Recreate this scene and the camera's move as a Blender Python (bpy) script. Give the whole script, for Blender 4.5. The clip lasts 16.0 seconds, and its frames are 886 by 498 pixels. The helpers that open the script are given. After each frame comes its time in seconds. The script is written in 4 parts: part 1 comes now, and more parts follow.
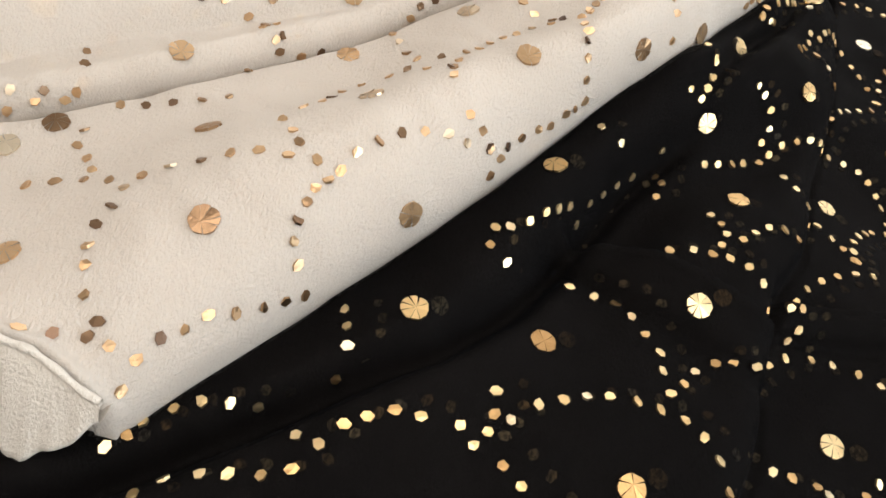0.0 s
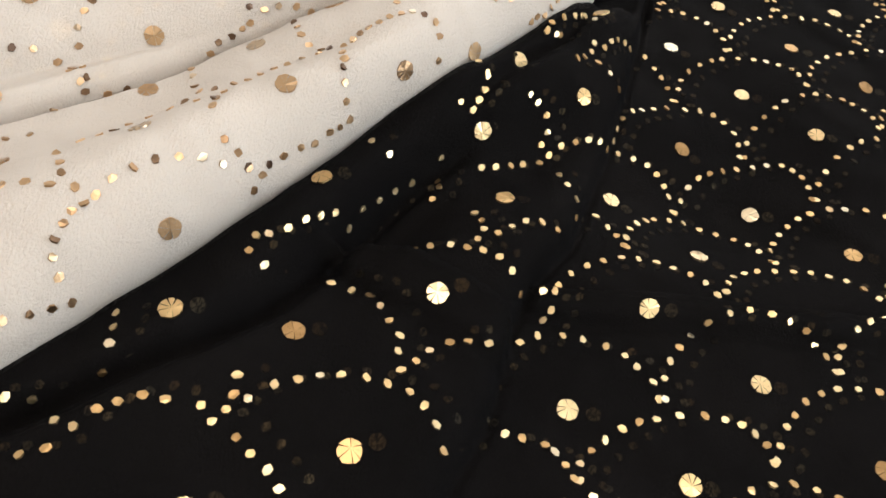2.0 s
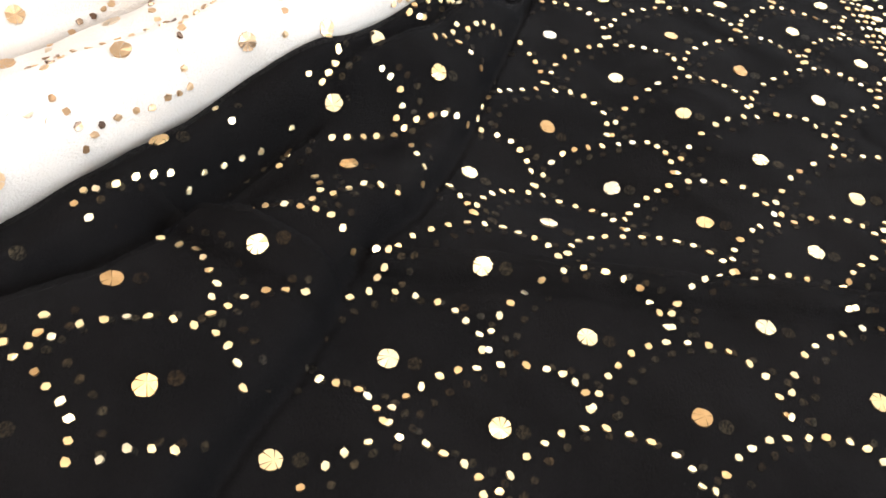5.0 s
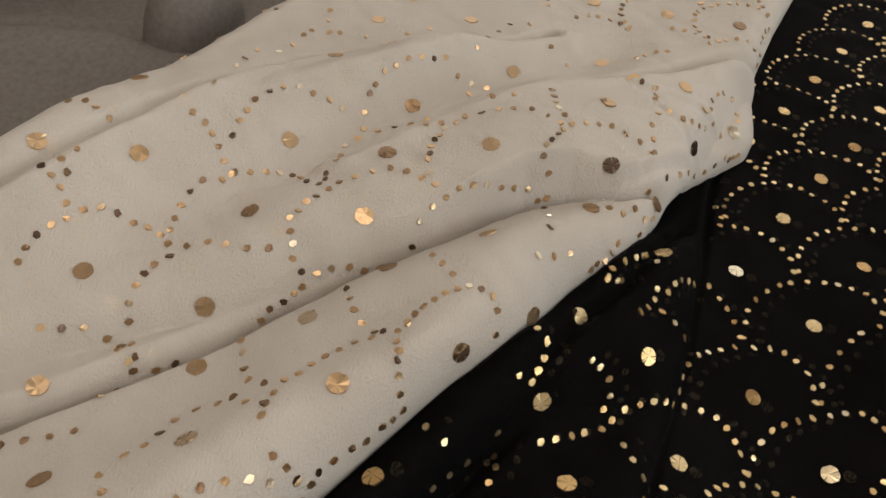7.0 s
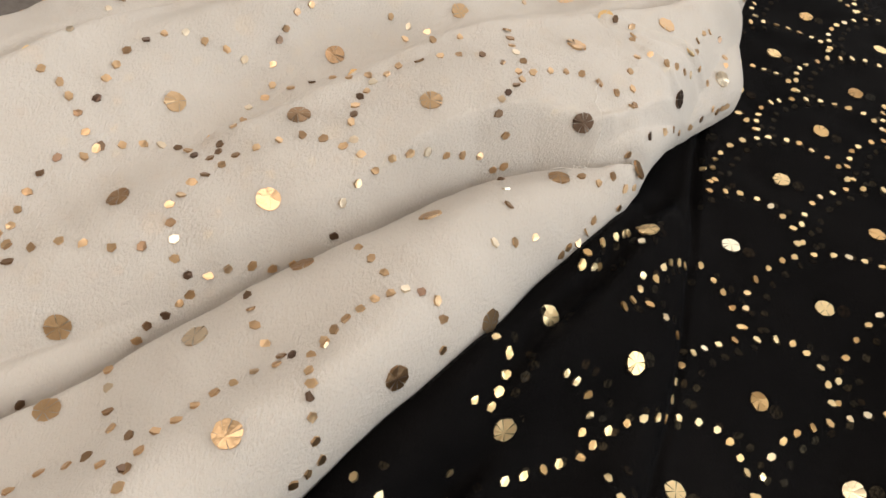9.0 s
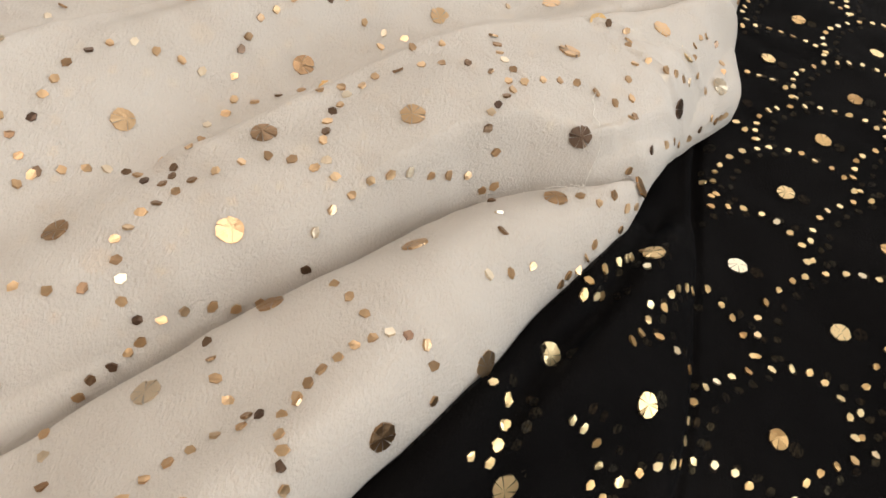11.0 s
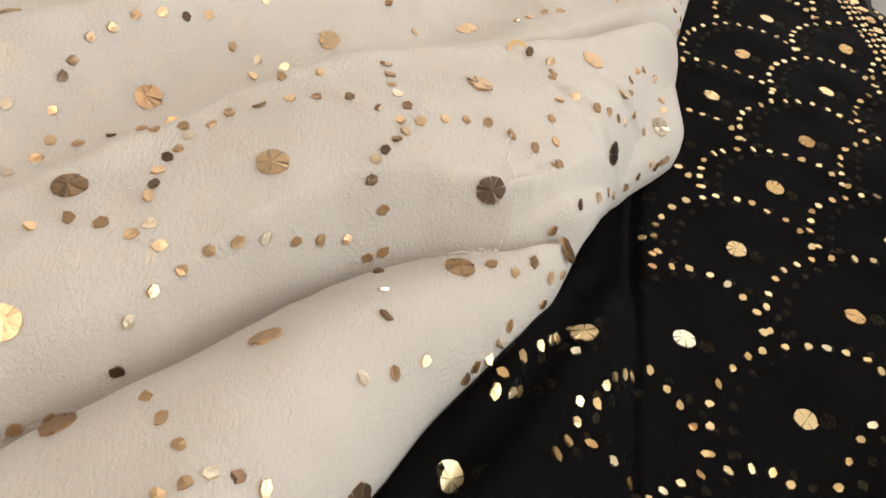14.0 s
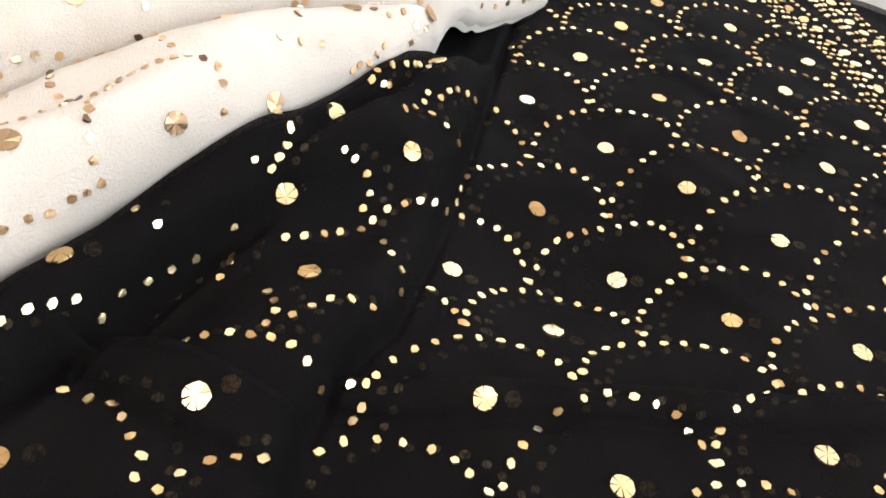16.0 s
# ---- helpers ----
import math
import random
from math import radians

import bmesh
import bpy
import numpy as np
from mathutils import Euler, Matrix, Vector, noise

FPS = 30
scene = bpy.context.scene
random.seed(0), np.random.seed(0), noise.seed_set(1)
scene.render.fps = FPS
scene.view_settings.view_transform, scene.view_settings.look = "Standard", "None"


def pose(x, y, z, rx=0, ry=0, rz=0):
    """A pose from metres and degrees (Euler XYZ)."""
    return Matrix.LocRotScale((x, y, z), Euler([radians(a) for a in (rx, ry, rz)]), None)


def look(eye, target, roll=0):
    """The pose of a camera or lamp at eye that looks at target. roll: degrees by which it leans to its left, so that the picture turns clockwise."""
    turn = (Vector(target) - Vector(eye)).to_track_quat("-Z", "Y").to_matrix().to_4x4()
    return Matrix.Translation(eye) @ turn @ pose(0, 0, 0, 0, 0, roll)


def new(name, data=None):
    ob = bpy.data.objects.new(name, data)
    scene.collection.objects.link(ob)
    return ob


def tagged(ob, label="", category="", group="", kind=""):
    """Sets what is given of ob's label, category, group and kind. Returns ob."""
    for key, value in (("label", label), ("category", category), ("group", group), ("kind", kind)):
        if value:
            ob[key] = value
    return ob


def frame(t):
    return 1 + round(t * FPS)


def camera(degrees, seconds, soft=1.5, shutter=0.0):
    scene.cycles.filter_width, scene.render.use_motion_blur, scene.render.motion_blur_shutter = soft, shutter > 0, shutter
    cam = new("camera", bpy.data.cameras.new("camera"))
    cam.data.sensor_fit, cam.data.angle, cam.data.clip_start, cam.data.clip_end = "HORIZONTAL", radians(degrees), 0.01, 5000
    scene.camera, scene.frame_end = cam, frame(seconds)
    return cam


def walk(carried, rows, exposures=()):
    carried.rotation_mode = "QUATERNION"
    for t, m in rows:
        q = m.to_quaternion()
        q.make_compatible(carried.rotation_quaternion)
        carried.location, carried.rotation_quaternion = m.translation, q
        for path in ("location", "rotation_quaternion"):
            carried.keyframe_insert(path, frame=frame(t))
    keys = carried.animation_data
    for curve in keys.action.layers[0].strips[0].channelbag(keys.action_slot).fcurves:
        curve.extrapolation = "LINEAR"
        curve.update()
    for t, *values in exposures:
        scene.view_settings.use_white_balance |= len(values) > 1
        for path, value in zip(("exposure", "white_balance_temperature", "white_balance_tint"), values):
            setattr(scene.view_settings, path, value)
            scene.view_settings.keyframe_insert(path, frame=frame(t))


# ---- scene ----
cam = camera(58.54, 16.0, soft=1.6)
# seconds, place in metres, turn in degrees
ROWS = [
    (0.0, -0.1569, -0.3121, 0.2255, 37.657, -9.969, 13.908),
    (0.5, -0.1377, -0.3124, 0.2291, 37.091, -9.49, 13.352),
    (1.0, -0.1161, -0.3166, 0.2434, 36.961, -8.98, 12.804),
    (1.5, -0.0896, -0.3158, 0.2616, 37.772, -8.161, 12.043),
    (2.0, -0.07, -0.3185, 0.2688, 38.386, -7.598, 11.644),
    (2.5, -0.0501, -0.3213, 0.2699, 38.516, -7.391, 11.192),
    (3.0, -0.0321, -0.3312, 0.2725, 38.576, -6.897, 10.867),
    (3.2, -0.0257, -0.3368, 0.2729, 38.506, -6.798, 10.746),
    (5.3, 0.0120, -0.3342, 0.2637, 41.886, -6.259, 12.258),
    (5.5, 0.0021, -0.3308, 0.2658, 42.148, -5.938, 12.652),
    (6.0, -0.0327, -0.3081, 0.2796, 41.975, -5.571, 13.465),
    (6.5, -0.0663, -0.2746, 0.3075, 42.671, -5.238, 13.897),
    (7.0, -0.0972, -0.2463, 0.312, 43.445, -5.527, 14.005),
    (7.5, -0.1115, -0.2322, 0.2981, 43.01, -5.933, 14.11),
    (8.0, -0.1086, -0.2076, 0.2754, 41.513, -6.316, 13.288),
    (8.5, -0.1027, -0.1943, 0.2658, 40.779, -6.325, 11.814),
    (9.0, -0.0964, -0.1829, 0.2635, 40.747, -6.264, 10.695),
    (9.2, -0.0949, -0.1789, 0.2618, 40.895, -6.280, 10.429),
    (11.3, -0.1068, -0.1523, 0.2391, 41.752, -7.433, 8.360),
    (11.5, -0.1089, -0.1499, 0.2355, 41.855, -7.795, 8.341),
    (12.0, -0.1114, -0.1501, 0.2261, 41.986, -8.569, 8.448),
    (12.5, -0.1207, -0.1482, 0.2187, 42.4, -9.112, 8.534),
    (13.0, -0.1144, -0.1373, 0.2161, 43.656, -9.304, 8.213),
    (13.5, -0.1012, -0.1178, 0.2124, 44.421, -9.552, 6.79),
    (14.0, -0.0872, -0.1038, 0.2114, 44.414, -9.771, 5.680),
    (14.5, -0.0646, -0.1377, 0.2173, 43.709, -10.335, 5.764),
    (15.0, -0.0426, -0.1908, 0.2378, 43.9, -9.992, 6.371),
    (15.5, -0.0289, -0.2417, 0.2374, 44.937, -9.31, 6.891),
    (16.0, -0.0184, -0.2717, 0.2296, 45.088, -8.903, 6.843),
]
# seconds, stops, kelvin, tint
EXPOSURES = [(0.0, 0.0, 6500, 10), (2.0, -0.02, 6400, 10), (3.0, 0.34, 6200, 10), (5.5, 0.94, 6050, 10), (6.0, 0.62, 6050, 10), (6.5, -0.43, 6500, 10), (7.0, -0.96, 6850, 10), (7.5, -0.92, 6850, 10), (8.0, -0.5, 6700, 10), (8.5, -0.35, 6650, 10), (9.0, -0.3, 6600, 10), (12.5, -0.28, 6650, 10), (14.5, -0.22, 6700, 10), (15.0, -0.1, 6550, 10), (15.5, 0.28, 6350, 10), (16.0, 0.56, 6250, 10)]
walk(cam, [(t, pose(*place)) for t, *place in ROWS], EXPOSURES)

# ---- light ----
sky = bpy.data.worlds.new("room_dusk")
scene.world = sky
sky.use_nodes = True
sky.node_tree.nodes["Background"].inputs[0].default_value = (1.0, 0.93, 0.84, 1)
sky.node_tree.nodes["Background"].inputs[1].default_value = 0.05


def area(name, place, aim, w, h, power, colour):
    data = bpy.data.lights.new(name, "AREA")
    data.shape, data.size, data.size_y, data.energy, data.color = "RECTANGLE", w, h, power, colour
    ob = new(name, data)
    ob.matrix_world = look(place, aim)
    return ob


area("window_light", (0.25, 2.28, 1.25), (0.25, 0.0, 1.25), 3.6, 1.9, 42, (1.0, 0.96, 0.92))
# Unseen overhead fill, added to brighten the near faces of the folds.
area("overhead_fill_light", (-0.1, -0.8, 2.36), (-0.1, -0.8, 0.0), 1.8, 1.8, 41, (1.0, 0.90, 0.81))
area("side_window_light", (2.58, -0.35, 1.25), (0.0, -0.35, 1.25), 1.8, 1.5, 66, (0.86, 0.94, 1.0))


# ---- materials ----
def material(name):
    m = bpy.data.materials.new(name)
    m.use_nodes = True
    nodes, links = m.node_tree.nodes, m.node_tree.links
    return m, nodes, links, nodes["Principled BSDF"]


def coords(nodes, links, scale, turn=(0, 0, 0)):
    tc, mp = nodes.new("ShaderNodeTexCoord"), nodes.new("ShaderNodeMapping")
    mp.inputs["Scale"].default_value = scale
    mp.inputs["Rotation"].default_value = turn
    links.new(tc.outputs["Object"], mp.inputs["Vector"])
    return mp.outputs["Vector"]


def noisy(nodes, links, vector, scale, detail=4.0, rough=0.6):
    n = nodes.new("ShaderNodeTexNoise")
    n.inputs["Scale"].default_value, n.inputs["Detail"].default_value, n.inputs["Roughness"].default_value = scale, detail, rough
    links.new(vector, n.inputs["Vector"])
    return n.outputs["Fac"]


def ramp(nodes, links, fac, stops):
    r = nodes.new("ShaderNodeValToRGB")
    r.color_ramp.elements[0].position, r.color_ramp.elements[0].color = stops[0][0], (*stops[0][1], 1)
    r.color_ramp.elements[1].position, r.color_ramp.elements[1].color = stops[-1][0], (*stops[-1][1], 1)
    for p, c in stops[1:-1]:
        e = r.color_ramp.elements.new(p)
        e.color = (*c, 1)
    links.new(fac, r.inputs["Fac"])
    return r.outputs["Color"]


def bump(nodes, links, height, strength, distance, normal=None):
    b = nodes.new("ShaderNodeBump")
    b.inputs["Strength"].default_value, b.inputs["Distance"].default_value = strength, distance
    links.new(height, b.inputs["Height"])
    if normal is not None:
        links.new(normal, b.inputs["Normal"])
    return b.outputs["Normal"]


def crepe(name, dark, light, sheer, grain, sheen, fuzz, gloss=0.08, rough=0.9, glow=0.0, weave_gap=0.15):
    """Crinkled chiffon: a fine crepe grain over soft larger crumples, a little see-through."""
    m, nodes, links, bsdf = material(name)
    fine = noisy(nodes, links, coords(nodes, links, (1.0, 0.55, 1.0), (0, 0, 0.6)), 980, 3.0, 0.7)
    pucker = noisy(nodes, links, coords(nodes, links, (1.0, 0.7, 1.0), (0, 0, -0.5)), 170, 2.0, 0.5)
    soft = noisy(nodes, links, coords(nodes, links, (1, 1, 1)), 34, 3.0, 0.55)
    patch = noisy(nodes, links, coords(nodes, links, (1, 1, 1)), 9, 4.0, 0.6)
    weave = nodes.new("ShaderNodeMix")
    weave.inputs[0].default_value = 0.5
    links.new(patch, weave.inputs[2])
    links.new(fine, weave.inputs[3])
    links.new(ramp(nodes, links, weave.outputs[0], [(0.34, dark), (0.64, light)]), bsdf.inputs["Base Color"])
    normal = bump(nodes, links, soft, 0.35, 0.004)
    normal = bump(nodes, links, pucker, 0.26, 0.0012, normal)
    links.new(bump(nodes, links, fine, grain, 0.0022, normal), bsdf.inputs["Normal"])
    bsdf.inputs["Roughness"].default_value = rough
    bsdf.inputs["Specular IOR Level"].default_value = gloss
    bsdf.inputs["Sheen Weight"].default_value, bsdf.inputs["Sheen Roughness"].default_value = sheen, 0.5
    bsdf.inputs["Sheen Tint"].default_value = fuzz
    bsdf.inputs["Subsurface Weight"].default_value = glow
    bsdf.inputs["Subsurface Radius"].default_value = (1.0, 0.9, 0.8)
    bsdf.inputs["Subsurface Scale"].default_value = 0.009
    if sheer > 0:
        clear, mix = nodes.new("ShaderNodeBsdfTransparent"), nodes.new("ShaderNodeMixShader")
        clear.inputs["Color"].default_value = (1, 1, 1, 1)
        links.new(ramp(nodes, links, fine, [(0.38, ((1 - weave_gap) * sheer,) * 3), (0.62, ((1 + weave_gap) * sheer,) * 3)]), mix.inputs["Fac"])
        links.new(bsdf.outputs["BSDF"], mix.inputs[1])
        links.new(clear.outputs["BSDF"], mix.inputs[2])
        links.new(mix.outputs["Shader"], nodes["Material Output"].inputs["Surface"])
    return m


def foil(name, stops, rough, island=False):
    """Glued metal foil, slightly crumpled, each piece of its own tint."""
    m, nodes, links, bsdf = material(name)
    if island:
        pick = nodes.new("ShaderNodeNewGeometry").outputs["Random Per Island"]
    else:
        pick = nodes.new("ShaderNodeObjectInfo").outputs["Random"]
    links.new(ramp(nodes, links, pick, stops), bsdf.inputs["Base Color"])
    bsdf.inputs["Metallic"].default_value = 1.0
    spot = noisy(nodes, links, coords(nodes, links, (1, 1, 1)), 900, 3.0, 0.6)
    r = nodes.new("ShaderNodeMapRange")
    r.inputs["To Min"].default_value, r.inputs["To Max"].default_value = rough - 0.1, rough + 0.14
    links.new(spot, r.inputs["Value"])
    links.new(r.outputs["Result"], bsdf.inputs["Roughness"])
    links.new(bump(nodes, links, spot, 0.5, 0.0003), bsdf.inputs["Normal"])
    return m


def plain(name, dark, light, scale, rough, relief):
    m, nodes, links, bsdf = material(name)
    n = noisy(nodes, links, coords(nodes, links, (1, 1, 1)), scale, 6.0, 0.6)
    links.new(ramp(nodes, links, n, [(0.3, dark), (0.7, light)]), bsdf.inputs["Base Color"])
    bsdf.inputs["Roughness"].default_value = rough
    links.new(bump(nodes, links, n, 0.4, relief), bsdf.inputs["Normal"])
    return m


GOLDS = [(0.0, (0.44, 0.26, 0.11)), (0.15, (0.70, 0.45, 0.20)), (0.4, (0.92, 0.67, 0.34)), (0.75, (0.97, 0.77, 0.45)), (0.9, (0.76, 0.49, 0.22)), (1.0, (0.98, 0.88, 0.66))]
# Same gold, darkened in the colour for dimmer reflections on the ivory cloth.
DIMMED_GOLDS = [(0.0, (0.13, 0.085, 0.065)), (0.2, (0.33, 0.21, 0.12)), (0.4, (0.60, 0.40, 0.23)), (0.75, (0.72, 0.50, 0.30)), (0.9, (0.44, 0.29, 0.16)), (1.0, (0.88, 0.78, 0.62))]
BLACK_CREPE = crepe("black_crepe", (0.0034, 0.0031, 0.0031), (0.0084, 0.0075, 0.0073), 0.115, 0.25, 0.004, (0.35, 0.55, 0.9, 1), 0.009, 0.55, weave_gap=0.8)
BLACK_UNDER = crepe("black_crepe_below", (0.002, 0.002, 0.003), (0.004, 0.004, 0.005), 0.0, 0.4, 0.01, (0.3, 0.4, 0.6, 1))
WHITE_CREPE = crepe("ivory_crepe", (0.650, 0.586, 0.519), (0.81, 0.742, 0.672), 0.27, 0.64, 0.1, (1, 0.97, 0.93, 1), glow=0.2)
WHITE_UNDER = crepe("ivory_crepe_below", (0.64, 0.60, 0.54), (0.72, 0.68, 0.62), 0.0, 0.6, 0.1, (1, 0.97, 0.93, 1))
GREY_CLOTH = plain("grey_linen", (0.135, 0.118, 0.106), (0.19, 0.168, 0.152), 260, 0.9, 0.0006)
FLOOR_MAT = plain("grey_floor", (0.22, 0.205, 0.19), (0.30, 0.28, 0.26), 40, 0.6, 0.0004)
# Colours of the unseen walls and ceiling, raised to brighten the foil's reflections.
WALL_MAT = plain("wall_bounce_plaster", (0.60, 0.57, 0.53), (0.68, 0.65, 0.61), 6, 0.9, 0.001)
CEILING_MAT = plain("ceiling_bounce_paint", (0.74, 0.72, 0.69), (0.82, 0.80, 0.77), 6, 0.9, 0.001)
TAN = plain("tan_board", (0.26, 0.16, 0.08), (0.36, 0.24, 0.13), 60, 0.6, 0.0006)
FOIL = foil("gold_foil", GOLDS, 0.33)
FOIL_LOOSE = foil("gold_foil_strewn", GOLDS, 0.33, True)
# The ivory cloth's foil: dim reflections are put into its tint.
DIMMED_FOIL = foil("dimmed_gold_foil", DIMMED_GOLDS, 0.3)
DIMMED_FOIL_LOOSE = foil("dimmed_gold_foil_strewn", DIMMED_GOLDS, 0.3, True)
THREAD = plain("ivory_thread", (0.7, 0.66, 0.6), (0.78, 0.74, 0.68), 500, 0.9, 0.0001)


# ---- shapes of the cloths ----
def lerp(t, pts):
    return np.interp(t, [p[0] for p in pts], [p[1] for p in pts])


def swells(x, y, base, folds):
    """A height field of soft folds: each one's place, turn, length, width and height."""
    h = np.full(np.shape(x), base, float)
    for fx, fy, turn, length, width, height in folds:
        c, s = math.cos(radians(turn)), math.sin(radians(turn))
        u, v = c * (x - fx) + s * (y - fy), c * (y - fy) - s * (x - fx)
        h = h + height * np.exp(-0.5 * (u / length) ** 2 - 0.5 * (v / width) ** 2)
    return h


def beside(x, y, line):
    """Signed distance from a bent line; plus on the left of its way."""
    best = np.full(np.shape(x), 1e9)
    sign = np.zeros(np.shape(x))
    for (ax, ay), (bx, by) in zip(line[:-1], line[1:]):
        dx, dy = bx - ax, by - ay
        t = np.clip(((x - ax) * dx + (y - ay) * dy) / (dx * dx + dy * dy), 0, 1)
        r = np.hypot(x - ax - t * dx, y - ay - t * dy)
        sign = np.where(r < best, np.sign(dx * (y - ay) - dy * (x - ax)), sign)
        best = np.minimum(best, r)
    return best * np.where(sign == 0, 1, sign)


def ease(t):
    t = np.clip(t, 0, 1)
    return t * t * (3 - 2 * t)


def ripple(x, y, size, seed):
    """Small uneven crumples."""
    return (np.sin(x / size + 1.7 * np.sin(y / size * 0.7 + seed)) * np.sin(y / size * 1.13 + 1.3 * np.sin(x / size * 0.6 + 2 * seed)))


BLACK_FOLDS = [
    (-0.128, -0.111, 61, 0.057, 0.013, 0.0207),
    (-0.069, -0.030, 42, 0.038, 0.017, 0.0298),
    (-0.037, 0.048, 56, 0.034, 0.013, 0.0210),
    (-0.101, -0.101, 66, 0.030, 0.012, -0.0160),
    (-0.057, -0.045, 36, 0.025, 0.016, -0.0209),
    (-0.123, -0.191, 3, 0.056, 0.014, 0.0054),
    (0.042, -0.032, 5, 0.043, 0.024, -0.0153),
    (-0.165, -0.218, 59, 0.030, 0.019, 0.0044),
    (0.069, 0.025, 9, 0.025, 0.045, -0.0075),
]
# The line along which the left part of the black cloth lies doubled.
CREASE = [(-0.078, -0.45), (-0.061, -0.235), (-0.0555, -0.208), (-0.048, -0.185), (-0.0455, -0.170), (-0.044, -0.136), (-0.039, -0.112), (-0.024, -0.083), (-0.011, -0.014), (-0.001, 0.084), (0.004, 0.147), (0.02, 0.26)]
ROLL = [(-0.330, -0.320), (-0.232, -0.253), (-0.177, -0.205), (-0.154, -0.187), (-0.134, -0.158), (-0.118, -0.124), (-0.106, -0.093), (-0.092, -0.070), (-0.082, -0.056), (-0.072, -0.040)]
GROOVE = [(-0.086, -0.050), (-0.068, -0.016), (-0.046, 0.025), (-0.028, 0.065), (-0.011, 0.111)]
TUCK = [(-0.036, -0.1205), (0.021, -0.107), (0.085, -0.0965), (0.169, -0.082), (0.30, -0.058)]
PLEAT_TOP = [(-0.125, -0.127), (-0.113, -0.122), (-0.097, -0.122), (-0.082, -0.127), (-0.064, -0.133), (-0.040, -0.140)]
PLEAT_FOOT = [(-0.118, -0.134), (-0.110, -0.1386), (-0.102, -0.1433), (-0.087, -0.1497), (-0.069, -0.1543), (-0.050, -0.157)]


def cliff(d, soft):
    return 1 / (1 + np.exp(np.clip(-d / soft, -30, 30)))


def band(foot, top, height):
    """A pressed tuck: a strip that stands proud between two lines, with a fine furrow along both."""
    tilt = np.clip(foot / np.maximum(foot - top, 0.004), 0, 1)
    return height * (0.5 + 0.9 * tilt) * cliff(foot, 0.0005) * cliff(-top, 0.0005) - 0.0012 * (np.exp(-(((foot + 0.0015) / 0.0014) ** 2)) * cliff(-top, 0.001) + np.exp(-(((top - 0.0015) / 0.0014) ** 2)) * cliff(foot, 0.001))



def black_height(x, y):
    h = swells(x, y, 0.0010, BLACK_FOLDS)
    side = beside(x, y, CREASE)
    fade = 1 - ease((y - 0.03) / 0.1)
    h = h + 0.0193 * fade / (1 + np.exp(np.clip(-(side - 0.002) / 0.003, -30, 30)))
    roll = beside(x, y, ROLL)
    hold = 1 - ease((y + 0.075) / 0.04)
    h = h + -0.0047 * hold / (1 + np.exp(np.clip(-(roll - 0.001) / 0.002, -30, 30)))
    # the roll's foot: a tight furrow under a bulge
    h = h + hold * (0.002 * np.exp(-(((roll - 0.009) / 0.006) ** 2)) - 0.014 * np.exp(-(((roll + 0.002) / 0.0048) ** 2)))
    h = h - 0.009 * np.exp(-((beside(x, y, GROOVE) / 0.005) ** 2)) * ease((y + 0.06) / 0.03) * ease((0.125 - y) / 0.04)
    h = h + 0.0016 * np.exp(-((side - 0.003) / 0.003) ** 2) - 0.0046 * np.exp(-((side + 0.0018) / 0.0022) ** 2)
    d = beside(x, y, TUCK)
    h = h + band(d + 0.006, d - 0.006, 0.0075) * ease((x + 0.045) / 0.012)
    h = h + band(beside(x, y, PLEAT_FOOT), beside(x, y, PLEAT_TOP), 0.0080) * ease((x + 0.128) / 0.01) * ease((-0.040 - x) / 0.006)
    return h + 0.0011 * ripple(x, y, 0.017, 0.4) + 0.0007 * ripple(x, y, 0.0083, 1.9)


EDGE = [(-0.45, -0.305), (-0.275, -0.2445), (-0.245, -0.231), (-0.224, -0.2185), (-0.195, -0.198), (-0.151, -0.1685), (-0.126, -0.1525), (-0.085, -0.129), (-0.061, -0.114), (-0.045, -0.1015), (-0.030, -0.0915), (-0.012, -0.0815), (0.003, -0.0755), (0.018, -0.068), (0.034, -0.0545), (0.050, -0.045), (0.065, -0.0365), (0.085, -0.0305), (0.1036, -0.0215), (0.125, -0.0140), (0.150, 0.0), (0.168, 0.014), (0.182, 0.0255), (0.198, 0.0285), (0.225, 0.027), (0.25, 0.0255), (0.31, 0.040), (0.388, 0.063), (0.60, 0.12)]
FAR_EDGE = [(-0.45, -0.50), (-0.10, -0.39), (-0.05, -0.356), (-0.014, -0.344), (0.03, -0.335), (0.095, -0.315), (0.142, -0.303), (0.20, -0.284), (0.30, -0.245), (0.60, -0.10)]
VALLEY = [(-0.45, -0.24), (-0.300, -0.150), (-0.265, -0.118), (-0.235, -0.088), (-0.212, -0.066), (-0.200, -0.053), (-0.189, -0.042), (-0.176, -0.030), (-0.161, -0.0145), (-0.149, -0.006), (-0.1362, 0.0057), (-0.1203, 0.0255), (-0.1005, 0.0458), (-0.0810, 0.0580), (-0.0660, 0.0625), (-0.0555, 0.0655), (-0.0405, 0.0755), (-0.024, 0.088), (-0.008, 0.108), (0.02, 0.135)]
# Two sharper crests on the upper part.
CRESTS = [
    [(-0.345, -0.085), (-0.32, -0.042), (-0.303, -0.012), (-0.278, 0.032), (-0.255, 0.086), (-0.235, 0.113), (-0.214, 0.129), (-0.174, 0.151), (-0.137, 0.171), (-0.108, 0.202)],
    [(-0.195, 0.035), (-0.177, 0.052), (-0.152, 0.082), (-0.131, 0.105), (-0.098, 0.130), (-0.067, 0.155), (-0.036, 0.183), (-0.002, 0.221), (0.034, 0.246)],
]
